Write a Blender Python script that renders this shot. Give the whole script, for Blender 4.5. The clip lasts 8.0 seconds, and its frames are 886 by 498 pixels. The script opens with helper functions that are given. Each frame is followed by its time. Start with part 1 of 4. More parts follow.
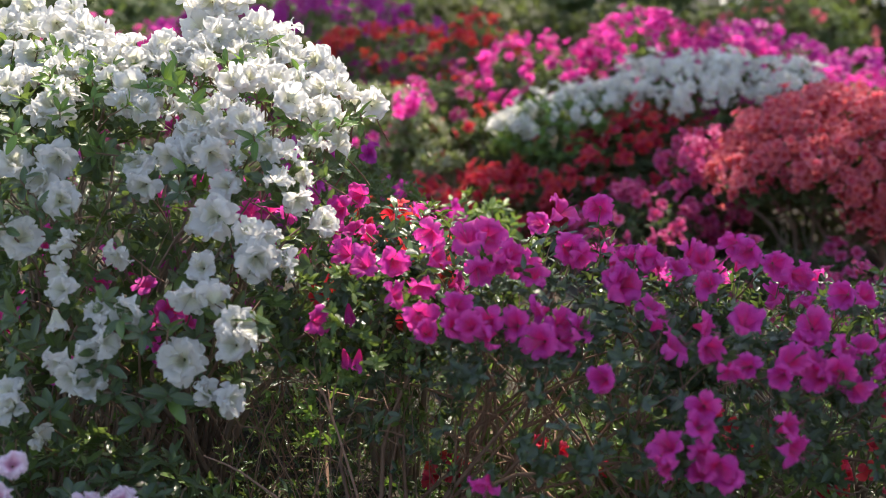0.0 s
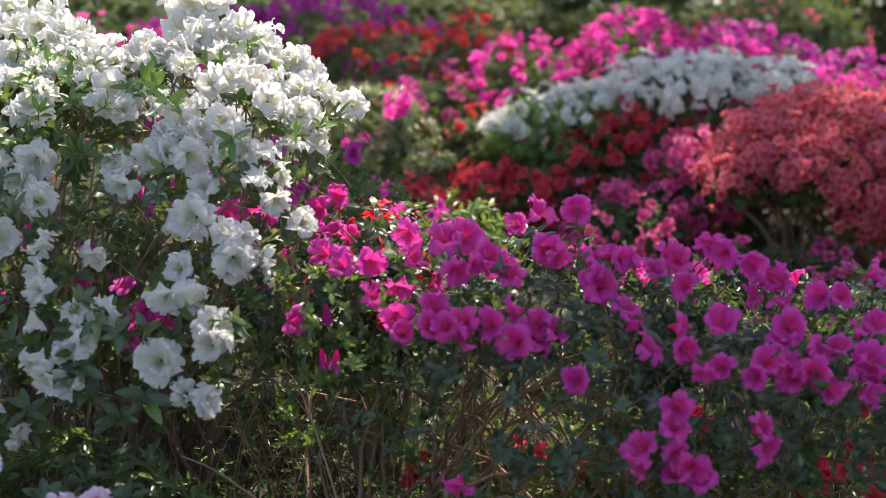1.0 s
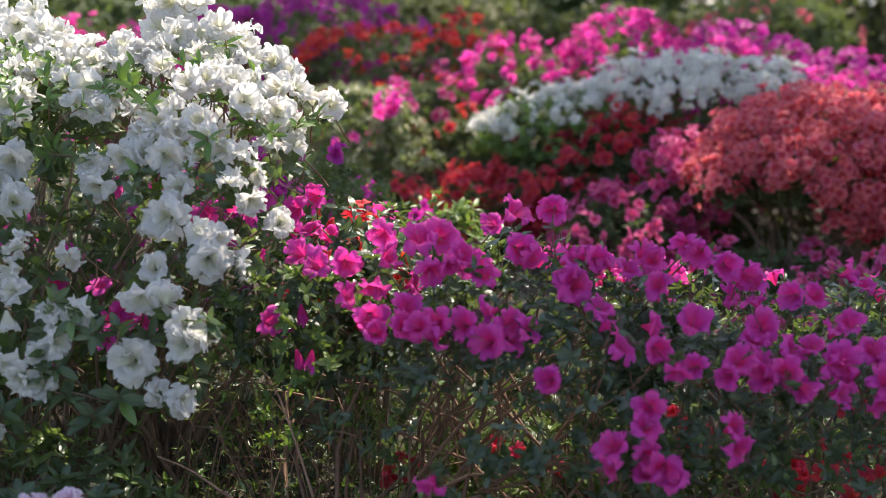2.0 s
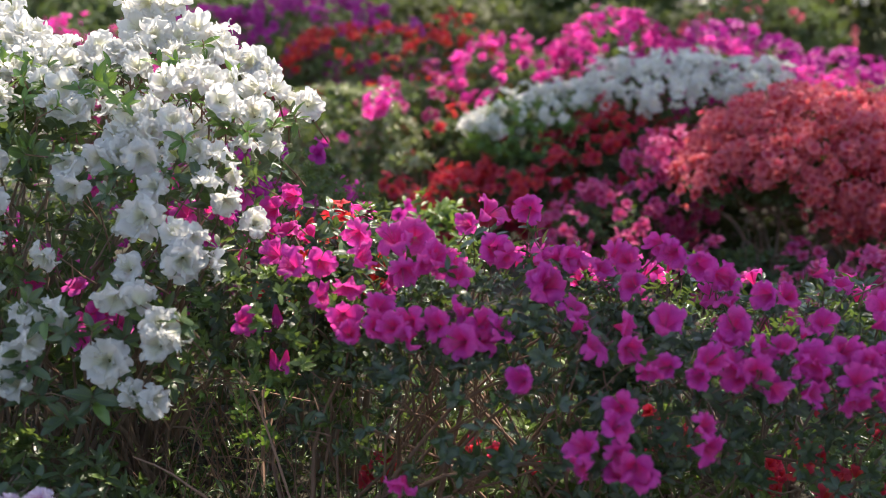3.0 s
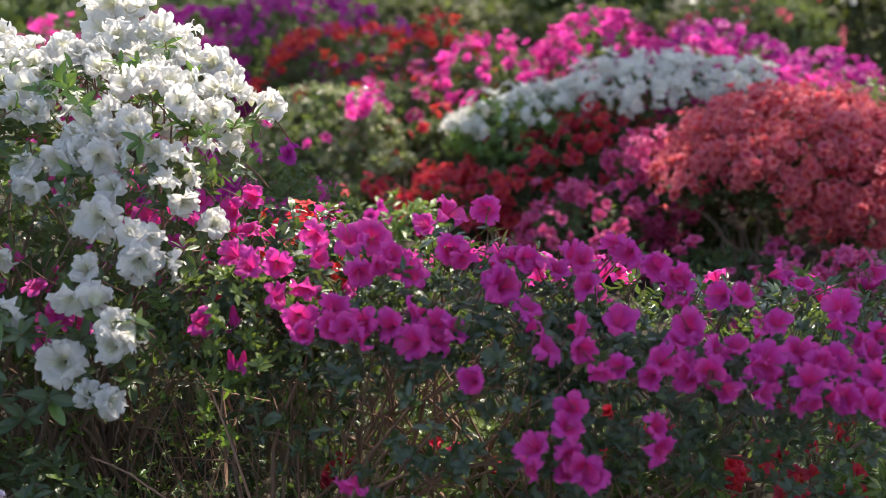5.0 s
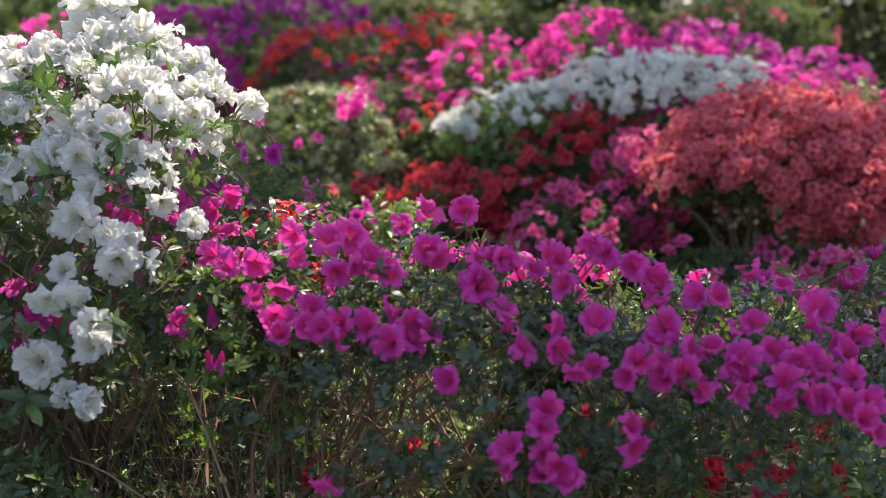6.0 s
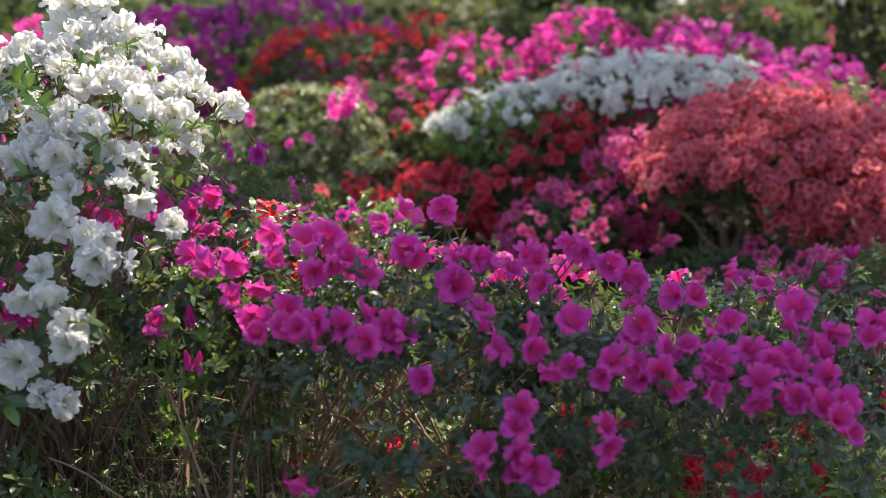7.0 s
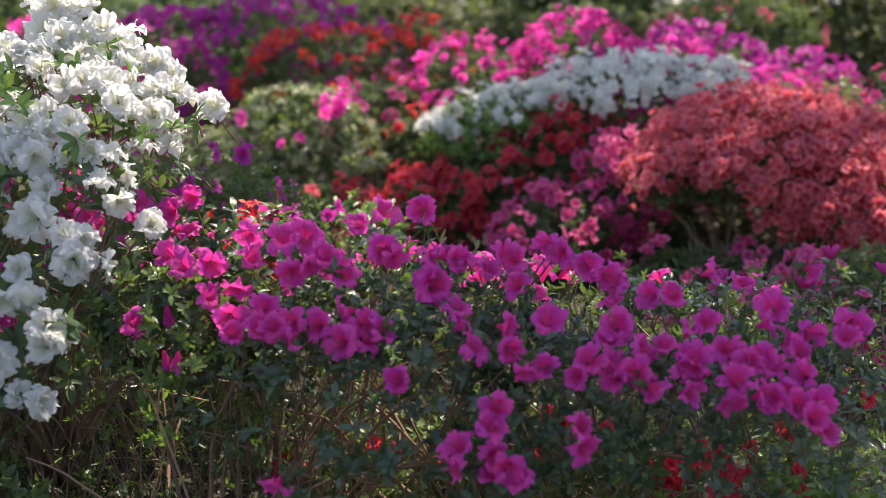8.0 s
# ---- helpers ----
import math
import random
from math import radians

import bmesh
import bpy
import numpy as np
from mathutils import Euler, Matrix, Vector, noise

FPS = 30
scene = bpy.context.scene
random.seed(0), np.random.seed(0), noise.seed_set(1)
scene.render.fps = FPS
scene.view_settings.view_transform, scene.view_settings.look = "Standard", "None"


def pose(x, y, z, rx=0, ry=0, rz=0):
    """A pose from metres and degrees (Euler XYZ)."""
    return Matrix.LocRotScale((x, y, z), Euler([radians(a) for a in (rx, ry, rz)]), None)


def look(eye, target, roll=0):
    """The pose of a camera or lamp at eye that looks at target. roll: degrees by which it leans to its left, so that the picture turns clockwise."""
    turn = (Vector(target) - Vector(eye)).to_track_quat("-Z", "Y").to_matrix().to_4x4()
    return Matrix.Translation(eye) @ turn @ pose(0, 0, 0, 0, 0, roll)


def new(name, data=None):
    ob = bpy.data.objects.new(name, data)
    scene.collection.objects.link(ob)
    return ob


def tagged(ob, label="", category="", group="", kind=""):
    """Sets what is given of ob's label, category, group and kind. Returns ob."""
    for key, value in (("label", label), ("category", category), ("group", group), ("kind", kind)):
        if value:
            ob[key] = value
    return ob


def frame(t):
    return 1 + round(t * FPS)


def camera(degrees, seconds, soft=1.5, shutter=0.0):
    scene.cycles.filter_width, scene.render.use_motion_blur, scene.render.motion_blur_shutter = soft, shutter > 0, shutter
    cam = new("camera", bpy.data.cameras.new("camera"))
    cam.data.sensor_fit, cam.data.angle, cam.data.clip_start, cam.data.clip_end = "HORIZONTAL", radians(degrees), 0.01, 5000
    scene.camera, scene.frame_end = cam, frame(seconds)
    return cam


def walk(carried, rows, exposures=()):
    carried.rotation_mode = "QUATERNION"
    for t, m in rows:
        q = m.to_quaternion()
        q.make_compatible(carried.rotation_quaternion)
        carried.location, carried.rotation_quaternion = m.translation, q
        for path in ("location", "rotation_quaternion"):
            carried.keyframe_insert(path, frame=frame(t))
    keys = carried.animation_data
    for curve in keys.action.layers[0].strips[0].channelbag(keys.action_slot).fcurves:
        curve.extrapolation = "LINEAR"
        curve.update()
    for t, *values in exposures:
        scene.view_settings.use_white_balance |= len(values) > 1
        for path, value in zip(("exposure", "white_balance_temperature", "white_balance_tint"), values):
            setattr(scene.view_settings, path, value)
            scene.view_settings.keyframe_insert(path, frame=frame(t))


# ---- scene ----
cam = camera(40.0, 8.0, soft=0.5)
METRES, EYE, TILT, LEAN, TURN = 0.381, 1.25, -12.0, 0.0, 0.0
ROWS = [
    (0, 0.0000, 0.0000, 0.0000, -0.000, 0.000, 0.00),
    (0.5, 0.0565, -0.0013, 0.0007, 0.005, 0.000, 0.01),
    (1, 0.1241, -0.0030, 0.0011, 0.016, 0.010, 0.02),
    (1.5, 0.1891, -0.0042, 0.0017, 0.016, 0.010, 0.03),
    (3, 0.3944, -0.0046, 0.0025, 0.010, 0.005, 0.10),
    (3.5, 0.4544, -0.0053, 0.0027, 0.016, 0.010, 0.12),
    (4, 0.5135, -0.0047, 0.0028, 0.016, 0.016, 0.14),
    (4.5, 0.5708, -0.0070, 0.0032, 0.036, 0.016, 0.15),
    (6, 0.7534, -0.0080, 0.0034, 0.088, 0.010, 0.18),
    (6.5, 0.8119, -0.0076, 0.0035, 0.098, 0.005, 0.20),
    (7, 0.8763, -0.0061, 0.0027, 0.119, 0.010, 0.22),
    (7.5, 0.9362, -0.0057, 0.0021, 0.140, 0.010, 0.24),
    (8, 0.9999, -0.0049, 0.0015, 0.165, 0.010, 0.25),
]
walk(cam, [(t, pose(0, 0, EYE, TILT, LEAN, TURN) @ pose(METRES * x, METRES * y, METRES * z, 90 + pitch, roll, yaw)) for t, x, y, z, yaw, pitch, roll in ROWS],
     exposures=[(0.0, 1.04, 7300, 13)])

# The lens focuses on the white and magenta bushes nearest by.
cam.data.dof.use_dof = True
cam.data.dof.focus_distance = 2.88
cam.data.dof.aperture_fstop = 2.2

# ---- light ----
SUN_HEIGHT, SUN_WAY = 62.0, 27.0          # degrees up; degrees to the right of straight ahead
world = bpy.data.worlds.new("sky")
scene.world = world
world.use_nodes = True
sky = world.node_tree.nodes.new("ShaderNodeTexSky")
sky.sky_type, sky.sun_disc = "NISHITA", False
sky.sun_elevation, sky.sun_rotation = radians(SUN_HEIGHT), radians(SUN_WAY)
world.node_tree.links.new(sky.outputs[0], world.node_tree.nodes["Background"].inputs[0])
world.node_tree.nodes["Background"].inputs[1].default_value = 0.15
lamp = bpy.data.lights.new("sun", "SUN")
lamp.energy, lamp.angle, lamp.color = 5.0, radians(0.6), (1.0, 0.95, 0.86)
sun = new("sun", lamp)
up = Vector((math.sin(radians(SUN_WAY)) * math.cos(radians(SUN_HEIGHT)), math.cos(radians(SUN_WAY)) * math.cos(radians(SUN_HEIGHT)), math.sin(radians(SUN_HEIGHT))))
sun.matrix_world = look(up * 30, (0, 0, 0))


# ---- materials ----
def nodes_of(name):
    mat = bpy.data.materials.new(name)
    mat.use_nodes = True
    tree = mat.node_tree
    tree.nodes.clear()
    return mat, tree, tree.nodes.new("ShaderNodeOutputMaterial")


def math_node(tree, op, a, b=None, c=None):
    n = tree.nodes.new("ShaderNodeMath")
    n.operation = op
    for i, v in enumerate((a, b, c)):
        if v is None:
            continue
        if isinstance(v, (int, float)):
            n.inputs[i].default_value = v
        else:
            tree.links.new(v, n.inputs[i])
    return n.outputs[0]


def mix_colour(tree, fac, a, b, kind="MIX"):
    n = tree.nodes.new("ShaderNodeMix")
    n.data_type, n.blend_type = "RGBA", kind
    for i, v in ((0, fac), (6, a), (7, b)):
        if isinstance(v, (int, float)):
            n.inputs[i].default_value = v
        elif isinstance(v, tuple):
            n.inputs[i].default_value = (*v, 1)
        else:
            tree.links.new(v, n.inputs[i])
    return n.outputs[2]


def ramp(tree, fac, stops):
    n = tree.nodes.new("ShaderNodeValToRGB")
    while len(n.color_ramp.elements) < len(stops):
        n.color_ramp.elements.new(0.5)
    for e, (p, c) in zip(n.color_ramp.elements, stops):
        e.position, e.color = p, (*c, 1)
    tree.links.new(fac, n.inputs[0])
    return n.outputs[0]


def chance(tree):
    """One random number for each object and each loose piece of a mesh."""
    a = tree.nodes.new("ShaderNodeObjectInfo").outputs["Random"]
    b = tree.nodes.new("ShaderNodeNewGeometry").outputs["Random Per Island"]
    return math_node(tree, "FRACT", math_node(tree, "ADD", a, math_node(tree, "MULTIPLY", b, 3.7)))


def noise_node(tree, scale, detail=3, coords=None):
    n = tree.nodes.new("ShaderNodeTexNoise")
    n.inputs["Scale"].default_value, n.inputs["Detail"].default_value = scale, detail
    if coords is None:
        coords = tree.nodes.new("ShaderNodeTexCoord").outputs["Object"]
    tree.links.new(coords, n.inputs["Vector"])
    return n.outputs["Fac"]


def bump(tree, height, strength, distance=0.001):
    n = tree.nodes.new("ShaderNodeBump")
    n.inputs["Strength"].default_value, n.inputs["Distance"].default_value = strength, distance
    tree.links.new(height, n.inputs["Height"])
    return n.outputs[0]


def thin(tree, out, colour, glow, share, rough, spec, normal):
    """A thin living sheet: a surface that reflects and lets some light through."""
    p = tree.nodes.new("ShaderNodeBsdfPrincipled")
    tree.links.new(colour, p.inputs["Base Color"])
    p.inputs["Roughness"].default_value, p.inputs["Specular IOR Level"].default_value = rough, spec
    t = tree.nodes.new("ShaderNodeBsdfTranslucent")
    tree.links.new(glow, t.inputs["Color"])
    m = tree.nodes.new("ShaderNodeMixShader")
    m.inputs[0].default_value = share
    tree.links.new(p.outputs[0], m.inputs[1])
    tree.links.new(t.outputs[0], m.inputs[2])
    if normal is not None:
        tree.links.new(normal, p.inputs["Normal"])
    tree.links.new(m.outputs[0], out.inputs[0])


def petal_material(name, colour, throat, tip, share=0.45, spread=0.16, blotch=0.0):
    """Petal: throat colour at the foot, veins that fan along it, freckles on the blotch, wrinkled relief."""
    mat, tree, out = nodes_of(name)
    uv = tree.nodes.new("ShaderNodeUVMap").outputs[0]
    sep = tree.nodes.new("ShaderNodeSeparateXYZ")
    tree.links.new(uv, sep.inputs[0])
    along = ramp(tree, sep.outputs[1], [(0.0, throat), (0.28, throat), (0.52, colour), (1.0, tip)])
    # veins: long thin streaks from foot to tip
    scale = tree.nodes.new("ShaderNodeVectorMath")
    scale.operation = "MULTIPLY"
    scale.inputs[1].default_value = (13.0, 1.6, 1.0)
    tree.links.new(uv, scale.inputs[0])
    vein = noise_node(tree, 1.5, 2, scale.outputs[0])
    hue = tree.nodes.new("ShaderNodeHueSaturation")
    luck = chance(tree)
    tree.links.new(math_node(tree, "MULTIPLY_ADD", luck, 2 * spread, 1.0 - spread), hue.inputs["Value"])
    tree.links.new(math_node(tree, "MULTIPLY_ADD", luck, 0.03, 0.485), hue.inputs["Hue"])
    tree.links.new(along, hue.inputs["Color"])
    dark = tuple(c * 0.72 for c in colour)
    base = mix_colour(tree, math_node(tree, "MULTIPLY", math_node(tree, "SMOOTH_MIN", vein, 1.0, 0.1), 0.4), hue.outputs[0], dark)
    if blotch:
        spots = noise_node(tree, 26.0, 1, uv)
        inner = math_node(tree, "LESS_THAN", math_node(tree, "ABSOLUTE", math_node(tree, "SUBTRACT", sep.outputs[1], 0.5)), 0.16)
        hit = math_node(tree, "MULTIPLY", math_node(tree, "GREATER_THAN", spots, 0.6), inner)
        base = mix_colour(tree, math_node(tree, "MULTIPLY", hit, blotch), base, tuple(c * 0.45 for c in throat))
    relief = bump(tree, math_node(tree, "ADD", vein, noise_node(tree, 90, 2)), 0.35, 0.0015)
    thin(tree, out, base, base, share, 0.55, 0.25, relief)
    return mat


def leaf_material(name, dark, pale, young, share=0.3, rough=0.3, gloss=0.5):
    mat, tree, out = nodes_of(name)
    uv = tree.nodes.new("ShaderNodeUVMap").outputs[0]
    sep = tree.nodes.new("ShaderNodeSeparateXYZ")
    tree.links.new(uv, sep.inputs[0])
    luck = chance(tree)
    tone = ramp(tree, luck, [(0.0, dark), (0.55, pale), (0.9, pale), (1.0, young)])
    mid = math_node(tree, "LESS_THAN", math_node(tree, "ABSOLUTE", math_node(tree, "SUBTRACT", sep.outputs[0], 0.5)), 0.05)
    ribbed = mix_colour(tree, math_node(tree, "MULTIPLY", mid, 0.45), tone, young)
    mottle = mix_colour(tree, math_node(tree, "MULTIPLY", noise_node(tree, 120, 3), 0.5), ribbed, dark)
    bright = mix_colour(tree, 0.42, mottle, (0.30, 0.42, 0.05))
    wave = tree.nodes.new("ShaderNodeTexWave")
    wave.inputs["Scale"].default_value, wave.inputs["Distortion"].default_value = 4.0, 1.5
    tree.links.new(uv, wave.inputs["Vector"])
    thin(tree, out, mottle, bright, share, rough, gloss, bump(tree, wave.outputs["Fac"], 0.3, 0.0008))
    return mat


def bark_material(name, a, b):
    mat, tree, out = nodes_of(name)
    p = tree.nodes.new("ShaderNodeBsdfPrincipled")
    n = noise_node(tree, 45, 5)
    tree.links.new(mix_colour(tree, math_node(tree, "MULTIPLY_ADD", chance(tree), 0.5, math_node(tree, "MULTIPLY", n, 0.6)), a, b), p.inputs["Base Color"])
    p.inputs["Roughness"].default_value = 0.75
    tree.links.new(bump(tree, noise_node(tree, 160, 4), 0.6, 0.002), p.inputs["Normal"])
    tree.links.new(p.outputs[0], out.inputs[0])
    return mat


def soil_material():
    mat, tree, out = nodes_of("mulch")
    p = tree.nodes.new("ShaderNodeBsdfPrincipled")
    fine = noise_node(tree, 70, 6)
    broad = noise_node(tree, 1.3, 4)
    soil = ramp(tree, fine, [(0.3, (0.012, 0.008, 0.006)), (0.55, (0.038, 0.025, 0.016)), (0.8, (0.085, 0.058, 0.038))])
    tree.links.new(mix_colour(tree, math_node(tree, "MULTIPLY", broad, 0.6), soil, (0.03, 0.035, 0.015)), p.inputs["Base Color"])
    p.inputs["Roughness"].default_value = 0.9
    tree.links.new(bump(tree, fine, 0.9, 0.02), p.inputs["Normal"])
    tree.links.new(p.outputs[0], out.inputs[0])
    return mat


WHITE = petal_material("white_petal", (0.84, 0.825, 0.80), (0.81, 0.81, 0.66), (0.85, 0.84, 0.825), 0.6, 0.04)
MAGENTA = petal_material("magenta_petal", (0.78, 0.055, 0.42), (0.76, 0.03, 0.23), (0.82, 0.115, 0.51), 0.5, 0.12, 0.7)
LILAC = petal_material("pale_lilac_petal", (0.80, 0.60, 0.74), (0.70, 0.35, 0.5), (0.85, 0.72, 0.82), 0.4, 0.08)
CORAL = petal_material("coral_petal", (0.80, 0.175, 0.22), (0.64, 0.06, 0.10), (0.84, 0.27, 0.32), 0.5, 0.13)
RED = petal_material("red_petal", (0.68, 0.045, 0.085), (0.50, 0.02, 0.045), (0.76, 0.10, 0.14), 0.5, 0.22)
ORANGE = petal_material("orange_red_petal", (0.70, 0.036, 0.045), (0.52, 0.015, 0.02), (0.78, 0.085, 0.08), 0.45, 0.22)
# brighter copy of RED, with the sun on the low flowers put into its colour
LIT_RED = petal_material("lit_red_petal", (0.88, 0.055, 0.13), (0.70, 0.02, 0.05), (0.90, 0.12, 0.20), 0.5, 0.15)
ROSE = petal_material("rose_pink_petal", (0.70, 0.09, 0.30), (0.58, 0.04, 0.15), (0.80, 0.18, 0.38), 0.42, 0.18)
HOT_PINK = petal_material("hot_pink_petal", (0.83, 0.06, 0.43), (0.62, 0.02, 0.24), (0.90, 0.16, 0.56), 0.68, 0.12)
PURPLE = petal_material("purple_petal", (0.52, 0.035, 0.34), (0.38, 0.01, 0.22), (0.60, 0.07, 0.42), 0.45, 0.2)
STAMEN = bark_material("stamen", (0.66, 0.09, 0.36), (0.45, 0.04, 0.15))
PALE_STAMEN = bark_material("pale_stamen", (0.8, 0.8, 0.72), (0.6, 0.55, 0.35))
LEAF = leaf_material("azalea_leaf", (0.03, 0.052, 0.034), (0.055, 0.09, 0.052), (0.15, 0.25, 0.06), 0.3, 0.25, 0.75)
BROAD_LEAF = leaf_material("broad_azalea_leaf", (0.045, 0.08, 0.042), (0.085, 0.135, 0.06), (0.18, 0.30, 0.06), 0.4, 0.28, 0.8)
FRESH_LEAF = leaf_material("fresh_leaf", (0.06, 0.12, 0.03), (0.16, 0.24, 0.06), (0.42, 0.50, 0.22), 0.4)
BRIGHT_LEAF = leaf_material("young_azalea_leaf", (0.06, 0.14, 0.03), (0.12, 0.25, 0.05), (0.25, 0.42, 0.08), 0.5, 0.28, 0.8)
# variegated, its palest tones raised to stand in for sun glints
PALE_LEAF = leaf_material("variegated_glint_leaf", (0.09, 0.11, 0.05), (0.28, 0.29, 0.17), (0.66, 0.64, 0.47), 0.45, 0.25, 0.8)
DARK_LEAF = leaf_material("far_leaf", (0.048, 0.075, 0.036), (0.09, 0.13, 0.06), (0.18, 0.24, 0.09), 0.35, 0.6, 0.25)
OLIVE_LEAF = leaf_material("olive_leaf", (0.055, 0.06, 0.028), (0.10, 0.105, 0.05), (0.24, 0.23, 0.11), 0.3, 0.6, 0.25)
DEAD_LEAF = leaf_material("dead_leaf", (0.06, 0.035, 0.02), (0.12, 0.07, 0.04), (0.22, 0.15, 0.09), 0.15, 0.7)
BARK = bark_material("azalea_bark", (0.10, 0.065, 0.045), (0.28, 0.20, 0.15))
TWIG = bark_material("young_twig", (0.11, 0.06, 0.042), (0.26, 0.15, 0.10))
STEM = bark_material("pale_stem", (0.26, 0.14, 0.10), (0.44, 0.27, 0.20))
SOIL = soil_material()


# ---- shapes: each is vertices, quads and a place on the petal or leaf for every vertex ----
class Shape:
    def __init__(self):
        self.v, self.f, self.uv, self.n = [], [], [], 0

    def sheet(self, grid, uv):
        """Adds a grid of points, rows by columns."""
        r, c = grid.shape[:2]
        i = np.arange(r * c).reshape(r, c) + self.n
        self.f.append(np.stack([i[:-1, :-1], i[:-1, 1:], i[1:, 1:], i[1:, :-1]], -1).reshape(-1, 4))
        self.v.append(grid.reshape(-1, 3))
        self.uv.append(uv.reshape(-1, 2))
        self.n += r * c

    def tube(self, path, radii, sides=5):
        path = np.array(path, float)
        d = np.gradient(path, axis=0)
        d /= np.linalg.norm(d, axis=1)[:, None] + 1e-9
        side = np.cross(d, (0.31, 0.87, 0.12))
        side /= np.linalg.norm(side, axis=1)[:, None] + 1e-9
        other = np.cross(d, side)
        a = np.linspace(0, 2 * math.pi, sides + 1)
        grid = path[:, None] + np.array(radii)[:, None, None] * (np.cos(a)[None, :, None] * side[:, None] + np.sin(a)[None, :, None] * other[:, None])
        s, t = np.meshgrid(np.linspace(0, 1, sides + 1), np.linspace(0, 1, len(path)))
        self.sheet(grid, np.stack([s, t], -1))

    def add(self, other, m):
        v, f, uv = other.arrays()
        m = np.array(m)
        self.v.append(v @ m[:3, :3].T + m[:3, 3])
        self.f.append(f + self.n)
        self.uv.append(uv)
        self.n += len(v)

    def arrays(self):
        if len(self.v) > 1:
            self.v, self.f, self.uv = [np.concatenate(self.v)], [np.concatenate(self.f)], [np.concatenate(self.uv)]
        return self.v[0], self.f[0], self.uv[0]

    def mesh(self, name, mat):
        v, f, uv = self.arrays()
        me = bpy.data.meshes.new(name)
        me.from_pydata(v.tolist(), [], f.tolist())
        me.uv_layers.new(name="UVMap").data.foreach_set("uv", uv[f.ravel()].astype(np.float32).ravel())
        me.polygons.foreach_set("use_smooth", np.ones(len(f), bool))
        me.materials.append(mat)
        return me


def part(name, me, parent, m=None, label="", kind=""):
    ob = new(name, me)
    ob.parent = parent
    if m is not None:
        ob.matrix_basis = m
    return tagged(ob, label, kind=kind)


def petal_ring(shape, rng, count, reach, tube, rise, width, ruffle, recurve, turn, nu, nv, loose=0.006, fold=0.1):
    """A ring of broad rounded petals joined in a throat. reach: radius at the tips; rise: height of the rim over the throat; ruffle: how far the margin waves; loose: how unevenly they stand."""
    s, t = np.meshgrid(np.linspace(-1, 1, nu), 1 - (1 - np.linspace(0, 1, nv)) ** 1.8)
    lobe, foot = np.clip((t - 0.22) / 0.78, 0, 1), np.clip(t / 0.22, 0, 1)
    full = np.where(lobe < 0.58, np.sin(0.5 * math.pi * np.clip(lobe / 0.58, 0, 1)) ** 0.9, np.sqrt(np.clip(1 - (np.clip(lobe - 0.58, 0, 1) / 0.42) ** 2.5, 0, 1)))
    margin = np.arctan2(s, lobe - 0.3)
    edge = (1 - (1 - s ** 2) * (1 - lobe ** 4)) ** 1.5 * lobe
    for k in range(count):
        a = turn + 2 * math.pi * k / count + rng.uniform(-0.12, 0.12)
        R, W = reach * rng.uniform(0.86, 1.14), width * rng.uniform(0.85, 1.15)
        r = 0.0025 + 0.006 * foot + (R - 0.0085) * lobe
        z = tube * foot + rise * np.sin(lobe * math.pi * 0.55) - recurve * lobe ** 3
        w = np.where(t >= 0.22, 0.0045 + (W - 0.0045) * full, r * 0.75)
        p1, p2, p3 = rng.uniform(0, 6.28, 3)
        z = z + fold * W * s ** 2 * lobe + ruffle * edge * (0.75 * np.sin(3 * margin + p1) + 0.45 * np.sin(5.5 * margin + p2))
        z = z + 0.3 * ruffle * lobe * np.sin(lobe * 5 + s * 2 + p3)
        r = r + 0.4 * ruffle * lobe ** 4 * np.sin(4.5 * s + p2) - 0.05 * W * s ** 2 * lobe
        lift = rng.uniform(-1, 1) * loose
        z = z + lift * lobe ** 1.5 + 0.0006 * k
        r = r - abs(lift) * 0.4 * lobe ** 2
        side = s * w * (1 + 0.12 * edge * np.sin(4 * margin + p3)) + rng.uniform(-0.002, 0.002) * lobe ** 2
        g = np.stack([r * math.cos(a) - side * math.sin(a), r * math.sin(a) + side * math.cos(a), z], -1)
        shape.sheet(g, np.stack([s * 0.5 + 0.5, t], -1))


def single_flower(seed, reach=0.034, nu=11, nv=11, open_=1.0):
    rng, sh = np.random.default_rng(seed), Shape()
    petal_ring(sh, rng, 5, reach * open_, 0.018, 0.017 + 0.024 * (1 - open_), reach * 0.43, 0.0085, 0.012 * open_, rng.uniform(0, 6), nu, nv, 0.013)
    return sh


def double_flower(seed, nu=13, nv=11):
    """A ruffled flower of two rings of broad petals with a few small ones in the heart."""
    rng, sh = np.random.default_rng(seed), Shape()
    petal_ring(sh, rng, 5, 0.0395, 0.014, 0.012, 0.0185, 0.010, 0.013, rng.uniform(0, 6), nu, nv, 0.014)
    petal_ring(sh, rng, int(rng.integers(4, 6)), 0.0335, 0.017, 0.018, 0.0165, 0.010, 0.006, rng.uniform(0, 6), nu, nv, 0.014)
    if rng.uniform() < 0.6:
        petal_ring(sh, rng, 3, 0.017, 0.018, 0.015, 0.0105, 0.005, 0.0, rng.uniform(0, 6), 7, 7, 0.005)
    return sh


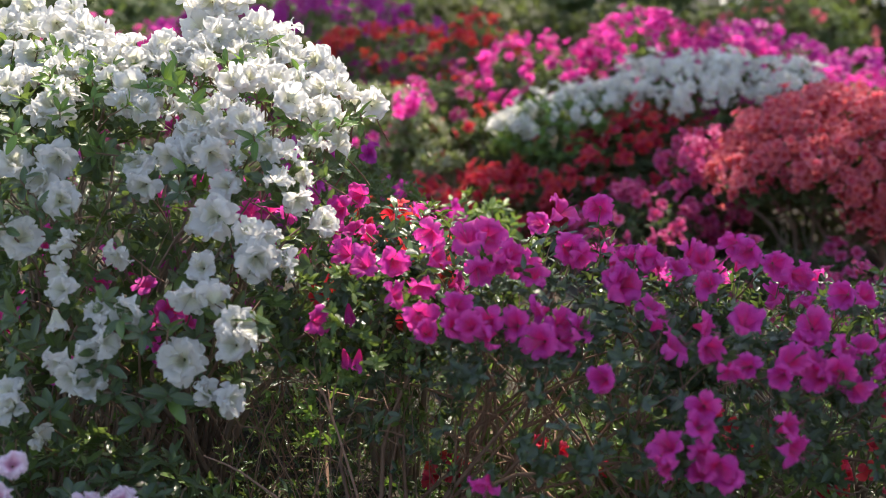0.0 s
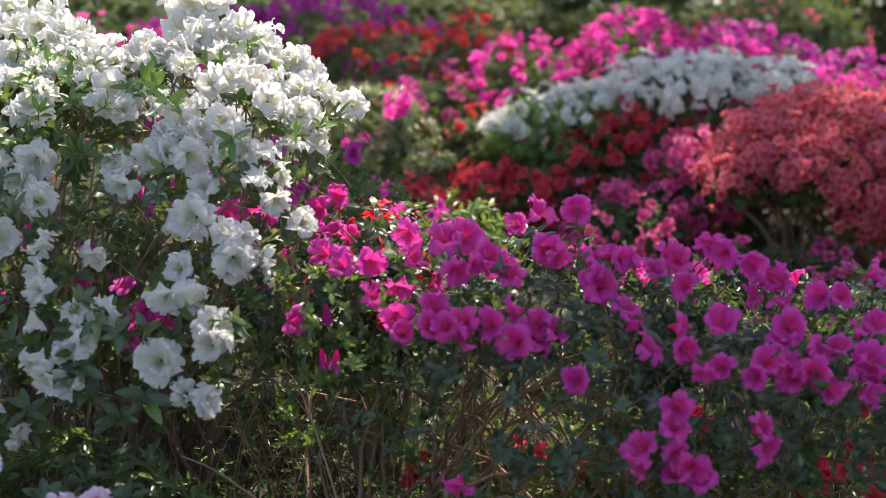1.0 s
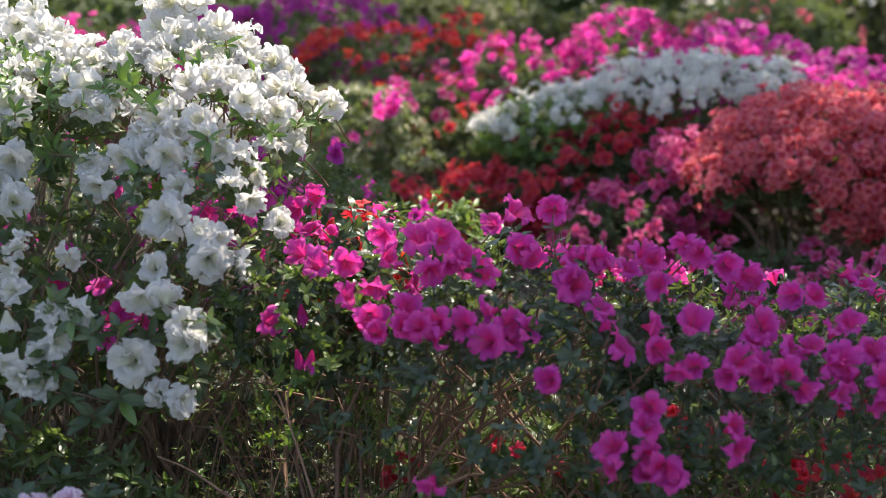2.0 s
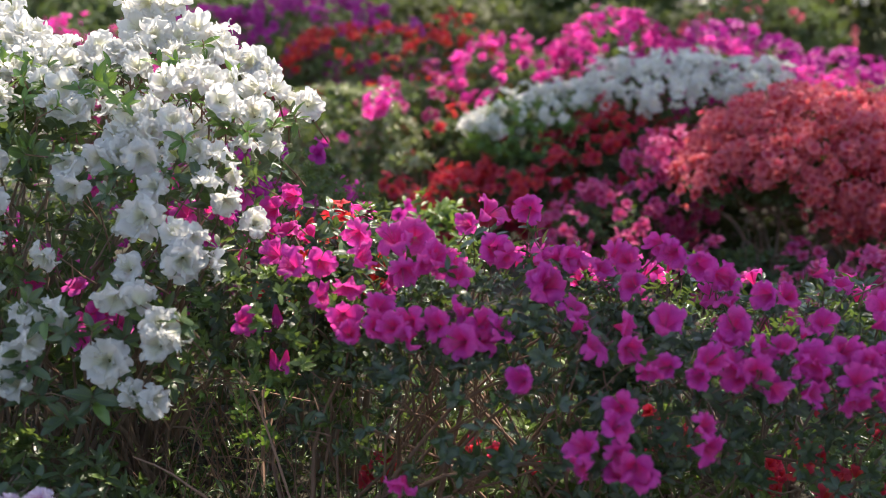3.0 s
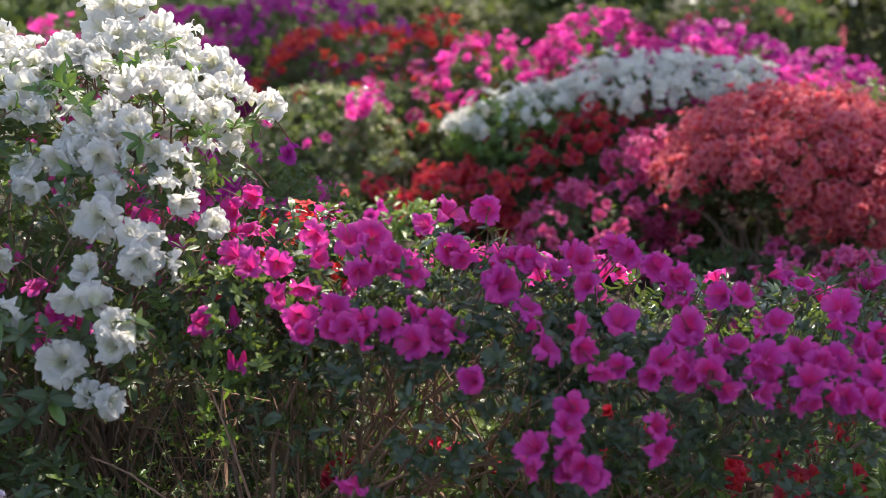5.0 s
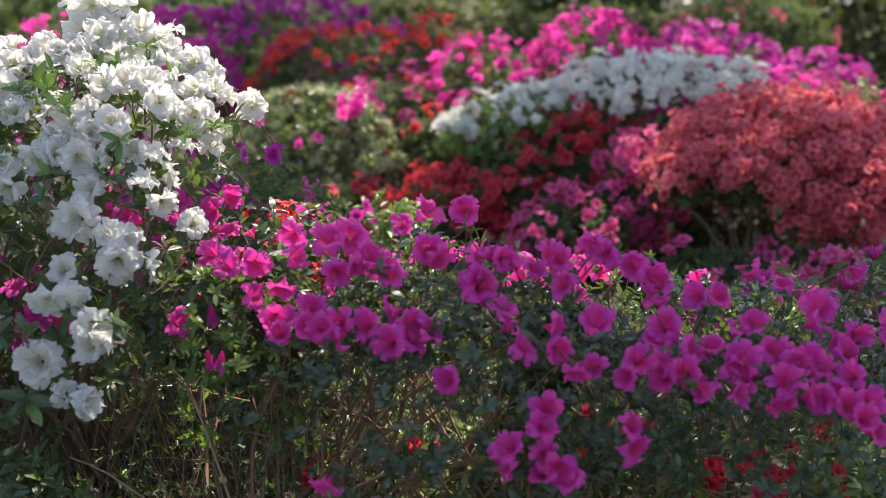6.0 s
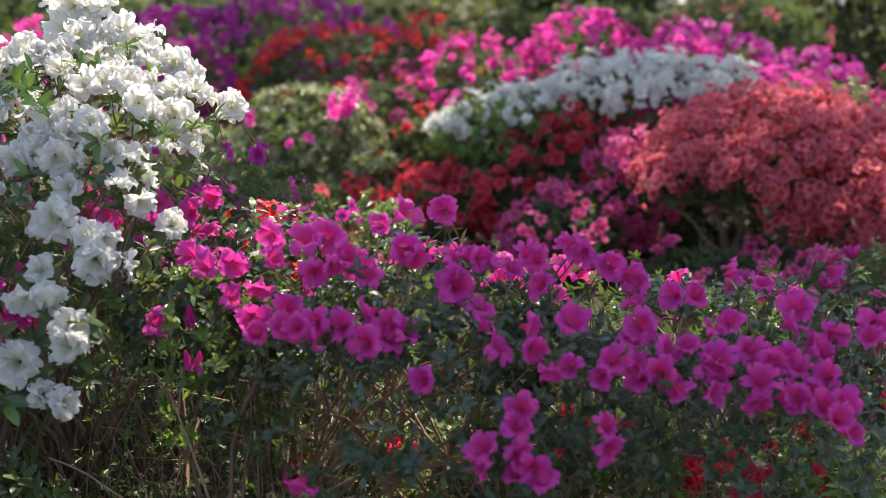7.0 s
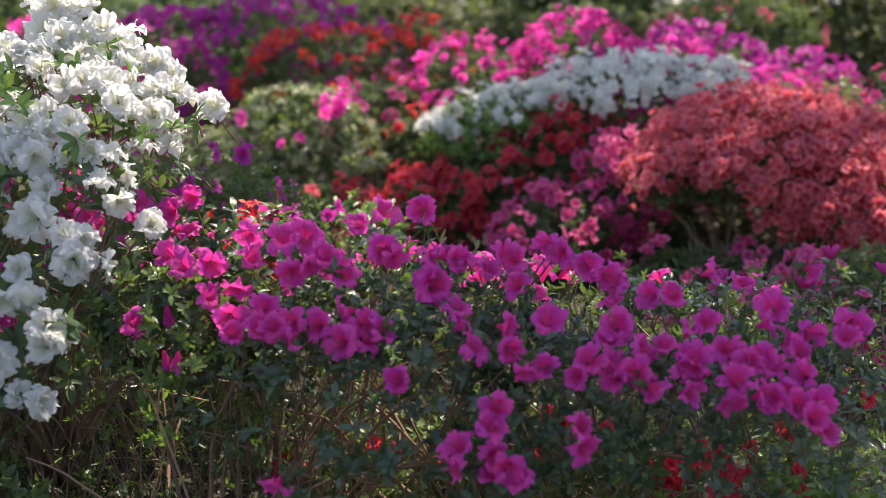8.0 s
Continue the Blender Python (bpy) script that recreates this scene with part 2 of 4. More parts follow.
def stamens(seed, length=0.05):
    rng, sh = np.random.default_rng(seed), Shape()
    for k in range(8):
        a, lean = rng.uniform(0, 6.28), rng.uniform(0.12, 0.34)
        t = np.linspace(0, 1, 5)
        L = length * rng.uniform(0.8, 1.1) * (1.15 if k == 0 else 1)
        path = np.stack([math.cos(a) * lean * L * t, math.sin(a) * lean * L * t + 0.010 * t ** 2, 0.004 + L * t], -1)
        sh.tube(path, [0.0004, 0.0004, 0.00035, 0.0003, 0.0003], 3)
        sh.tube([path[-1] + (0, -0.001, 0), path[-1] + (0, 0, 0.0004), path[-1] + (0, 0.001, 0.0003)], [0.0003, 0.0010, 0.0003], 4)
    return sh


def bud(seed):
    rng, sh = np.random.default_rng(seed), Shape()
    t = np.linspace(0, 1, 6)
    sh.tube(np.stack([0.002 * np.sin(t * 2), 0 * t, 0.034 * t], -1), [0.002, 0.004, 0.0062, 0.0066, 0.0045, 0.0008], 6)
    for k in range(3):
        a = k * 2.1
        sh.tube(np.stack([0.004 * np.cos(a + t * 1.5), 0.004 * np.sin(a + t * 1.5), 0.010 + 0.026 * t], -1), [0.0008, 0.0024, 0.0032, 0.003, 0.002, 0.0006], 4)
    return sh


def small_flower(seed, reach=0.03, fine=True):
    rng, sh = np.random.default_rng(seed), Shape()
    petal_ring(sh, rng, 5, reach, 0.012, 0.004, reach * 0.38, 0.004, 0.003, rng.uniform(0, 6), 5 if fine else 3, 6 if fine else 5, 0.007)
    return sh


def leaf_sheet(shape, m, length, width, droop, nu=3, nv=6):
    s, t = np.meshgrid(np.linspace(-1, 1, nu), np.linspace(0, 1, nv))
    w = width * 0.5 * (np.sin(math.pi * np.clip(t * 0.94 + 0.03, 0, 1)) ** 0.65) * (1.1 - 0.2 * t)
    x = s * w
    y = length * t
    z = 0.28 * np.abs(x) - droop * length * t ** 2
    g = np.stack([x, y, z], -1)
    m = np.array(m)
    shape.sheet(g @ m[:3, :3].T + m[:3, 3], np.stack([s * 0.5 + 0.5, t], -1))


def whorl(seed, length, width, count=7, nv=6, nu=3):
    """Leaves round the tip of a shoot that points up, with a short twig below."""
    rng, sh = np.random.default_rng(seed), Shape()
    for k in range(count):
        a = 360 * k / count + rng.uniform(-18, 18)
        tilt = rng.uniform(2, 68)
        m = pose(0, 0, rng.uniform(-0.022, 0.002), 0, 0, a) @ pose(0, 0.002, 0, tilt, rng.uniform(-25, 25), 0)
        leaf_sheet(sh, m, length * rng.uniform(0.6, 1.12), width * rng.uniform(0.8, 1.15), rng.uniform(0.0, 0.35), nu, nv)
    return sh


def facing(place, axis, spin, size=1.0):
    """A pose at place whose z points along axis."""
    q = Vector(axis).to_track_quat("Z", "Y")
    return Matrix.LocRotScale(Vector(place), q @ Euler((0, 0, spin)).to_quaternion(), Vector((size, size, size)))


# ---- the bodies of bushes: lumps, each a centre and three half-widths ----
def skin(lumps, count, rng, low=0.05, depth=(0.8, 1.0), nearer=0.0):
    """Points spread over the lumps' outside with their outward way; nearer: drops that share of those on the far side."""
    area = np.array([b[3] * b[4] + b[4] * b[5] + b[3] * b[5] for b in lumps])
    out, tries = [], 0
    while len(out) < count and tries < count * 40:
        tries += 1
        b = lumps[rng.choice(len(lumps), p=area / area.sum())]
        d = rng.normal(size=3)
        d /= np.linalg.norm(d)
        k = rng.uniform(*depth)
        p = np.array(b[:3]) + d * np.array(b[3:]) * k
        if p[2] < low or (d[1] > 0.35 and rng.uniform() < nearer):
            continue
        if any(o is not b and sum(((p[i] - o[i]) / o[i + 3]) ** 2 for i in range(3)) < 0.72 for o in lumps):
            continue
        n = d / np.array(b[3:])
        out.append((Vector(p), Vector(n / np.linalg.norm(n))))
    return out


def limb(shape, rng, foot, end, thick, bow=0.12, steps=9, sides=5):
    """A branch that rises steeply and bends out to its end, with slight kinks."""
    foot, end = Vector(foot), Vector(end)
    t = np.linspace(0, 1, steps)
    path = [foot.lerp(end, s) + Vector((0, 0, bow * (end - foot).length * math.sin(math.pi * s))) + Vector(rng.normal(size=3)) * min(0.010, 0.025 * (end - foot).length) * math.sin(math.pi * s) for s in t]
    shape.tube(path, thick * (1 - 0.72 * t), sides)
    return path


def branches(thing, lumps, feet, count, rng, thick, mat, singles=True, twigs=2, low=0.25):
    ends = skin(lumps, count, rng, low, (0.7, 0.95), 0.4)
    joined = Shape()
    for p, n in ends:
        foot = feet[rng.integers(len(feet))]
        foot = (foot[0] + rng.normal() * 0.05, foot[1] + rng.normal() * 0.05, -0.01)
        sh = Shape() if singles else joined
        path = limb(sh, rng, foot, p, thick * rng.uniform(0.6, 1.2))
        for k in range(twigs):
            a = path[rng.integers(3, 7)]
            limb(sh, rng, a, a + (n + Vector(rng.normal(size=3)) * 0.5 + Vector((0, 0, 0.5))).normalized() * rng.uniform(0.08, 0.22), thick * 0.35, 0.05, 6, 4)
        if singles:
            part("branch", sh.mesh("branch", mat), thing)
    if not singles:
        part("branchwork", joined.mesh("branchwork", mat), thing, kind="stuff")


def foliage(thing, lumps, count, rng, kinds, mat, low=0.06, depth=(0.72, 1.0), size=(0.8, 1.2), nearer=0.5, bare=None, gaps=()):
    """A mass of leaf sprays on the lumps. bare: a height at the path, its fall with each metre ahead, and the share of leaves missing below that line; gaps: spots that the sun reaches through the leaves."""
    points = skin(lumps, count, rng, low, depth, nearer)
    if bare:
        points = [q for q in points if q[0].z + rng.normal() * 0.03 > bare[0] - bare[1] * q[0].y or rng.uniform() > bare[2]]
    for spot in gaps:
        points = [q for q in points if (q[0] - Vector(spot)).cross(up).length > 0.17 or q[0].z < spot[2]]
    mass = Shape()
    for p, n in points:
        axis = n + Vector((0, 0, rng.uniform(0.2, 1.0))) + Vector(rng.normal(size=3)) * 0.35
        m = facing(p, axis, rng.uniform(0, 6.28), rng.uniform(*size))
        mass.add(kinds[rng.integers(len(kinds))], m)
    if mass.n:
        part("foliage", mass.mesh("foliage", mat), thing, kind="stuff")


def blossoms(thing, lumps, count, rng, kinds, mat, low=0.1, depth=(0.96, 1.06), size=(0.85, 1.15), picked=150, nearer=0.6, keep=None):
    """Flowers spread in loose bunches over the lumps."""
    points = []
    for p, n in skin(lumps, count // 3, rng, low, depth, nearer):
        if keep and not keep(p, n, rng):
            continue
        for k in range(rng.integers(2, 5)):
            way = n * 0.6 + Vector(rng.normal(size=3)) * 0.7
            points.append((p + way * 0.032, way))
    points.sort(key=lambda q: q[0].y)
    meshes = [k.mesh("flower", mat) for k in kinds]
    rest = Shape()
    for i, (p, n) in enumerate(points):
        axis = n + Vector((0, -0.2, 0.15)) + Vector(rng.normal(size=3)) * 0.25
        m = facing(p, axis, rng.uniform(0, 6.28), rng.uniform(*size))
        k = rng.integers(len(kinds))
        if i < picked:
            part("flower", meshes[k], thing, m)
        else:
            rest.add(kinds[k], m)
    if rest.n:
        part("blossom", rest.mesh("blossom", mat), thing, kind="stuff")


def thing_at(name, x, y, label, category="shrub", group=""):
    ob = new(name)
    ob.empty_display_size = 0.1
    ob.matrix_basis = Matrix.Identity(4)
    return tagged(ob, label, category, group)


# ---- ground ----
def make_ground():
    n = 90
    a = np.linspace(-1, 1, n)
    x, y = np.meshgrid(np.sign(a) * (np.abs(a) ** 3) * 400, np.sign(a) * (np.abs(a) ** 3) * 400)
    z = 0.018 * np.sin(x * 2.1) * np.cos(y * 1.7) + 0.02 * np.sin(x * 0.6 + y * 0.8) - 0.02
    sh = Shape()
    sh.sheet(np.stack([x, y + 5, z], -1), np.stack([x, y], -1))
    return tagged(new("ground", sh.mesh("ground", SOIL)), "dark brown mulched garden soil under the azaleas", "ground", kind="structure")


make_ground()


# ---- the large white azalea nearest by ----
WHITE_CROWN_WEST = [
    (-1.068, 1.209, 1.29), (-1.109, 1.167, 1.20), (-1.034, 1.164, 1.27), (-0.963, 1.165, 1.18), (-0.933, 1.202, 1.02), (-0.879, 1.157, 1.12), (-0.831, 1.157, 0.99),
    (-0.918, 1.126, 1.03), (-0.869, 1.114, 1.06), (-0.822, 1.115, 1.09), (-0.774, 1.112, 1.08), (-0.741, 1.126, 1.04), (-1.052, 1.089, 1.15), (-0.995, 1.092, 1.18),
    (-0.956, 1.103, 0.95), (-0.857, 1.073, 0.94), (-0.816, 1.083, 1.02), (-0.765, 1.084, 1.05), (-0.718, 1.092, 1.02), (-0.690, 1.099, 0.95), (-0.658, 1.126, 0.99),
    (-0.613, 1.114, 1.03), (-0.577, 1.101, 0.95), (-0.649, 1.094, 0.86), (-0.996, 1.038, 1.11), (-0.973, 1.049, 0.86),
]
WHITE_CROWN_EAST = [
    (-0.604, 1.217, 1.02), (-0.561, 1.222, 1.06), (-0.512, 1.209, 1.06), (-0.488, 1.222, 0.83), (-0.583, 1.167, 1.09), (-0.531, 1.149, 1.12), (-0.477, 1.147, 1.04),
    (-0.437, 1.167, 1.09), (-0.382, 1.156, 1.12), (-0.363, 1.129, 0.84), (-0.592, 1.130, 0.92), (-0.552, 1.114, 1.07), (-0.486, 1.114, 1.07), (-0.449, 1.105, 0.84),
    (-0.547, 1.082, 1.00), (-0.403, 1.097, 1.02), (-0.345, 1.097, 1.02), (-0.302, 1.088, 1.10), (-0.262, 1.064, 1.01), (-0.471, 1.052, 1.11), (-0.435, 1.059, 0.94),
    (-0.424, 1.077, 0.77), (-0.373, 1.057, 1.04), (-0.325, 1.051, 0.90),
]
WHITE_FACE = [
    (-0.334, 1.019, 1.08), (-0.307, 0.993, 0.80), (-0.274, 1.033, 1.01), (-0.236, 1.032, 0.92), (-0.271, 0.984, 1.10), (-0.239, 0.956, 0.86), (-0.204, 1.009, 0.93),
    (-0.162, 0.990, 1.02), (-0.496, 1.003, 0.87), (-0.516, 0.974, 1.10), (-0.472, 0.957, 0.78), (-0.427, 0.979, 1.07), (-0.401, 0.949, 0.81), (-0.284, 0.924, 0.93),
    (-0.233, 0.920, 0.92), (-0.370, 0.920, 0.87), (-0.329, 0.916, 0.74), (-0.839, 1.032, 1.01), (-0.868, 1.006, 1.11), (-0.890, 0.986, 0.81), (-0.830, 0.982, 0.81),
    (-0.688, 1.047, 1.07), (-0.696, 1.012, 0.80), (-0.632, 1.031, 0.95), (-0.642, 1.001, 0.83), (-0.746, 1.055, 0.72), (-0.571, 1.012, 0.84), (-0.544, 0.955, 0.85),
    (-0.293, 0.870, 0.78), (-0.344, 0.866, 0.69),
]
WHITE_SIDE = [
    (-0.914, 0.895, 1.12), (-0.821, 0.898, 1.18), (-0.841, 0.862, 0.96), (-0.792, 0.824, 1.11), (-0.862, 0.757, 1.28), (-0.767, 0.749, 0.70), (-0.774, 0.697, 0.82),
    (-0.764, 0.665, 0.72), (-0.638, 0.892, 0.77), (-0.620, 0.852, 0.92), (-0.665, 0.720, 0.73), (-0.576, 0.907, 0.97), (-0.535, 0.914, 1.04), (-0.483, 0.911, 1.11),
    (-0.428, 0.909, 0.77), (-0.469, 0.795, 1.36), (-0.451, 0.854, 0.86), (-0.397, 0.770, 0.96), (-0.364, 0.757, 0.77), (-0.301, 0.818, 0.96), (-0.252, 0.764, 0.90),
    (-0.377, 0.714, 1.27), (-0.389, 0.747, 0.73), (-0.314, 0.703, 0.92), (-0.490, 0.700, 0.73),
]
WHITE_LOW = [
    (-0.504, 0.649, 1.11), (-0.457, 0.649, 0.99), (-0.406, 0.607, 1.09), (-0.413, 0.567, 0.94), (-0.374, 0.592, 0.76), (-0.680, 0.630, 0.77), (-0.659, 0.579, 0.97),
    (-0.623, 0.628, 0.80), (-0.514, 0.537, 1.33), (-0.757, 0.532, 0.94), (-0.732, 0.507, 0.85), (-0.693, 0.493, 0.88), (-0.703, 0.549, 0.45), (-0.862, 0.476, 0.91),
    (-0.860, 0.439, 0.73), (-0.417, 0.462, 0.85), (-0.468, 0.474, 0.61), (-0.808, 0.375, 0.57),
]
MAGENTA_WEST = [
    (-0.308, 0.782, 0.90), (-0.227, 0.777, 0.91), (-0.188, 0.800, 0.97), (-0.255, 0.595, 0.72), (-0.203, 0.708, 0.86), (-0.162, 0.695, 0.95), (-0.100, 0.707, 1.01),
    (-0.025, 0.758, 0.96), (0.051, 0.757, 1.15), (0.094, 0.760, 1.05), (-0.015, 0.723, 0.93), (0.073, 0.706, 0.88), (0.110, 0.721, 0.58), (0.135, 0.734, 0.92),
    (0.161, 0.717, 0.91), (0.178, 0.697, 0.67), (-0.100, 0.652, 0.92), (-0.037, 0.674, 0.98), (-0.045, 0.628, 0.96), (-0.032, 0.605, 0.71), (0.027, 0.651, 1.02),
    (0.021, 0.619, 0.87), (0.052, 0.624, 0.74), (0.088, 0.634, 0.77), (0.085, 0.613, 0.57), (0.138, 0.629, 0.84),
]
MAGENTA_MIDDLE = [
    (0.247, 0.791, 1.13), (0.332, 0.797, 1.17), (0.202, 0.776, 0.68), (0.251, 0.744, 1.13), (0.277, 0.730, 0.68), (0.347, 0.724, 0.78), (0.374, 0.733, 0.82),
    (0.404, 0.729, 0.95), (0.430, 0.720, 0.81), (0.339, 0.697, 0.64), (0.353, 0.685, 1.30), (0.463, 0.706, 0.74), (0.496, 0.727, 0.92), (0.518, 0.724, 0.92),
    (0.522, 0.685, 0.70), (0.402, 0.646, 0.81), (0.408, 0.627, 0.64), (0.190, 0.647, 0.72), (0.224, 0.629, 0.90), (0.184, 0.604, 1.04), (0.257, 0.619, 0.74),
    (0.222, 0.604, 0.73), (0.429, 0.594, 0.97), (0.491, 0.625, 0.80), (0.499, 0.592, 0.88), (0.529, 0.568, 0.53),
]
MAGENTA_LOW = [
    (0.294, 0.553, 0.86), (0.470, 0.513, 0.75), (0.459, 0.484, 0.77), (0.403, 0.452, 0.97), (0.399, 0.423, 0.67), (0.463, 0.435, 0.82), (0.491, 0.421, 0.91),
    (0.463, 0.402, 0.67), (0.509, 0.396, 0.53), (0.076, 0.389, 0.61), (0.617, 0.479, 0.86), (0.621, 0.452, 0.76),
]
MAGENTA_EAST = [
    (0.586, 0.751, 0.72), (0.613, 0.738, 0.92), (0.659, 0.718, 1.02), (0.696, 0.702, 0.91), (0.712, 0.683, 0.63), (0.574, 0.630, 1.03), (0.704, 0.659, 0.62),
    (0.704, 0.623, 1.06), (0.685, 0.598, 0.63), (0.780, 0.672, 0.76), (0.818, 0.669, 0.89), (0.743, 0.593, 0.85), (0.784, 0.595, 0.60), (0.642, 0.580, 0.81),
    (0.621, 0.559, 0.64), (0.689, 0.572, 0.74), (0.694, 0.551, 0.67), (0.728, 0.564, 0.80), (0.755, 0.541, 0.79), (0.566, 0.568, 0.49), (0.834, 0.575, 1.15),
    (0.808, 0.570, 0.71), (0.854, 0.556, 0.80), (0.905, 0.586, 0.85), (0.936, 0.576, 0.69), (0.881, 0.623, 0.62), (0.842, 0.612, 0.51), (0.911, 0.545, 0.89),
    (0.899, 0.520, 0.73), (0.905, 0.697, 0.65), (0.816, 0.532, 0.52),
]
MAGENTA_END = [
    (1.026, 0.637, 1.07), (0.999, 0.614, 0.72), (1.083, 0.598, 0.95), (1.043, 0.591, 0.74), (1.049, 0.574, 0.73), (0.971, 0.574, 0.98), (0.986, 0.558, 0.87),
    (0.942, 0.569, 0.72), (1.046, 0.548, 0.75), (0.999, 0.532, 0.95), (0.969, 0.520, 0.79), (1.018, 0.511, 0.81), (1.060, 0.513, 0.94), (1.035, 0.496, 0.69),
    (1.060, 0.470, 0.62), (1.185, 0.601, 1.20), (0.948, 0.528, 0.70), (1.158, 0.586, 0.65), (1.125, 0.689, 0.52),
]
# leafy shoots of the white bush: young ones that stand out of its crown, and old ones on its shaded side
YOUNG_SHOOTS = [
    (-0.982, 1.111), (-0.937, 1.125), (-0.875, 1.086), (-0.936, 1.088), (-0.756, 1.021), (-0.801, 1.064), (-0.738, 1.061), (-0.641, 1.047),
    (-0.610, 1.057), (-0.576, 1.047), (-0.539, 1.019), (-0.667, 1.014), (-0.409, 1.136), (-0.491, 1.088), (-0.458, 1.090), (-0.322, 1.075),
    (-0.395, 0.951), (-0.222, 0.965), (-0.187, 0.974), (-0.277, 0.957), (-0.898, 1.061), (-0.602, 1.083),
]
OLD_SHOOTS = [
    (-0.537, 0.608), (-0.674, 0.649), (-0.634, 0.621), (-0.662, 0.529), (-0.882, 0.859), (-0.651, 0.857), (-0.537, 0.883), (-0.707, 0.511),
    (-0.648, 0.470), (-0.843, 0.569), (-0.372, 0.617), (-0.431, 0.883), (-0.359, 0.873), (-0.544, 0.841), (-0.734, 0.915), (-0.882, 0.932),
    (-0.648, 0.916), (-0.542, 0.465), (-0.779, 0.441), (-0.850, 0.394), (-0.600, 0.429), (-0.769, 0.789),
]


def white_face(x, z):
    """How far ahead the flowers of the large white bush stand at x, z: its top leans back, its end too."""
    y = np.interp(z, [0.3, 0.6, 0.7, 0.8, 0.95, 1.04, 1.1, 1.2], [2.30, 2.30, 2.40, 2.46, 2.58, 2.68, 2.88, 2.99])
    return y + max(0, x + 0.33) * 1.4 + max(0, -0.7 - x) * 0.5 * min(1, max(0, (z - 0.8) / 0.25))


def magenta_face(x, z):
    """The same for the magenta bushes, which slope back to their top and to both ends."""
    y = np.interp(z, [0.38, 0.46, 0.56, 0.62, 0.70, 0.75, 0.80], [2.03, 2.05, 2.14, 2.23, 2.34, 2.40, 2.56])
    return y + max(0, 0.05 - x) * 0.6 + max(0, x - 0.8) * 0.3 * min(1, max(0, (z - 0.5) / 0.1))


WHITE_LUMPS = [(-0.75, 2.95, 0.58, 0.48, 0.64, 0.40), (-0.84, 3.05, 0.86, 0.44, 0.46, 0.22), (-0.44, 2.95, 0.80, 0.20, 0.38, 0.21), (-0.53, 3.07, 1.10, 0.08, 0.08, 0.09),
               (-1.06, 3.2, 1.0, 0.19, 0.22, 0.17), (-0.26, 3.02, 0.96, 0.10, 0.12, 0.08)]
MAGENTA_LUMPS = [(0.27, 2.55, 0.37, 0.42, 0.50, 0.35), (-0.12, 2.80, 0.42, 0.28, 0.30, 0.34)]
DAPPLES = [(-0.5, 2.5, 0.15), (-0.72, 2.45, 0.2), (-0.38, 2.6, 0.12), (-0.62, 2.6, 0.12), (-0.2, 2.75, 0.1), (-0.85, 2.5, 0.15)]
SUN_GAPS = [(0.87, 2.46, 0.21), (0.64, 2.46, 0.31), (0.28, 2.46, 0.25), (1.16, 2.46, 0.19)]
EAST_LUMPS = [(0.60, 2.60, 0.36, 0.35, 0.45, 0.30), (0.97, 2.65, 0.30, 0.48, 0.50, 0.31)]

NARROW = [whorl(i, 0.034, 0.0145, 7, 5) for i in range(8)]
BROAD = [whorl(20 + i, 0.046, 0.019, 6) for i in range(6)]
MID_LEAVES = [whorl(40 + i, 0.042, 0.016, 6, 4) for i in range(4)]
FAR_LEAVES = [whorl(40 + i, 0.042, 0.018, 6, 4, 2) for i in range(4)]
CROWN_LEAVES = [whorl(60 + i, 0.042, 0.020, 6, 3, 2) for i in range(4)]


def placed_flowers(thing, face, spots, rng, meshes, stamen, sprays_of, tilt=0.35, wild=0.4, backed=0.6):
    """A flower of the given size at each x, z on the near side of a bush, many with a tuft of leaves under them."""
    sh = Shape()
    sh.tube([(0, 0, 0), (0.002, 0, 0.03), (0.001, 0.002, 0.07), (-0.004, 0, 0.12), (-0.002, -0.004, 0.17)], [0.0012, 0.0013, 0.0016, 0.0020, 0.0022], 5)
    stalk = sh.mesh("stalk", TWIG)
    for x, z, size in spots:
        p = Vector((x, face(x, z) + rng.normal() * 0.008, z))
        # those that show small are turned aside
        aside, way = math.acos(min(1.0, max(0.45, size / 1.04))), rng.uniform(-0.5, 3.64)
        axis = Vector((math.sin(aside) * math.cos(way), -math.cos(aside), math.sin(aside) * math.sin(way) + tilt)) + Vector(rng.normal(size=3)) * wild
        m = facing(p, axis, rng.uniform(0, 6.28), max(size, 0.35 * size + 0.62) * rng.uniform(0.97, 1.05))
        # the throat sits behind the rim
        f = part("flower", meshes[rng.integers(len(meshes))], thing, m @ pose(0, 0, -0.02))
        if stamen:
            part("stamen_tuft", stamen[rng.integers(len(stamen))], f)
        part("stalk", stalk, thing, facing(p - axis.normalized() * 0.018, Vector((rng.normal() * 0.3, 0.75, -0.6)), rng.uniform(0, 6.28)))
        if rng.uniform() < backed:
            way = axis.normalized() + Vector((0, 0, 0.5))
            part("leaf_spray", sprays_of[rng.integers(len(sprays_of))], thing, facing(p - axis.normalized() * 0.035 - Vector((0, 0, 0.012)), way, rng.uniform(0, 6.28), rng.uniform(0.8, 1.1)))


def single_leaf(seed, length, width):
    rng, sh = np.random.default_rng(seed), Shape()
    leaf_sheet(sh, Matrix.Identity(4), length, width, rng.uniform(0.0, 0.35), 5, 8)
    return sh


def twig_shape():
    sh = Shape()
    sh.tube([(0, 0, -0.07), (0.003, 0, -0.035), (0, 0, 0), (0.001, 0, 0.006)], [0.0022, 0.002, 0.0017, 0.0008], 5)
    return sh


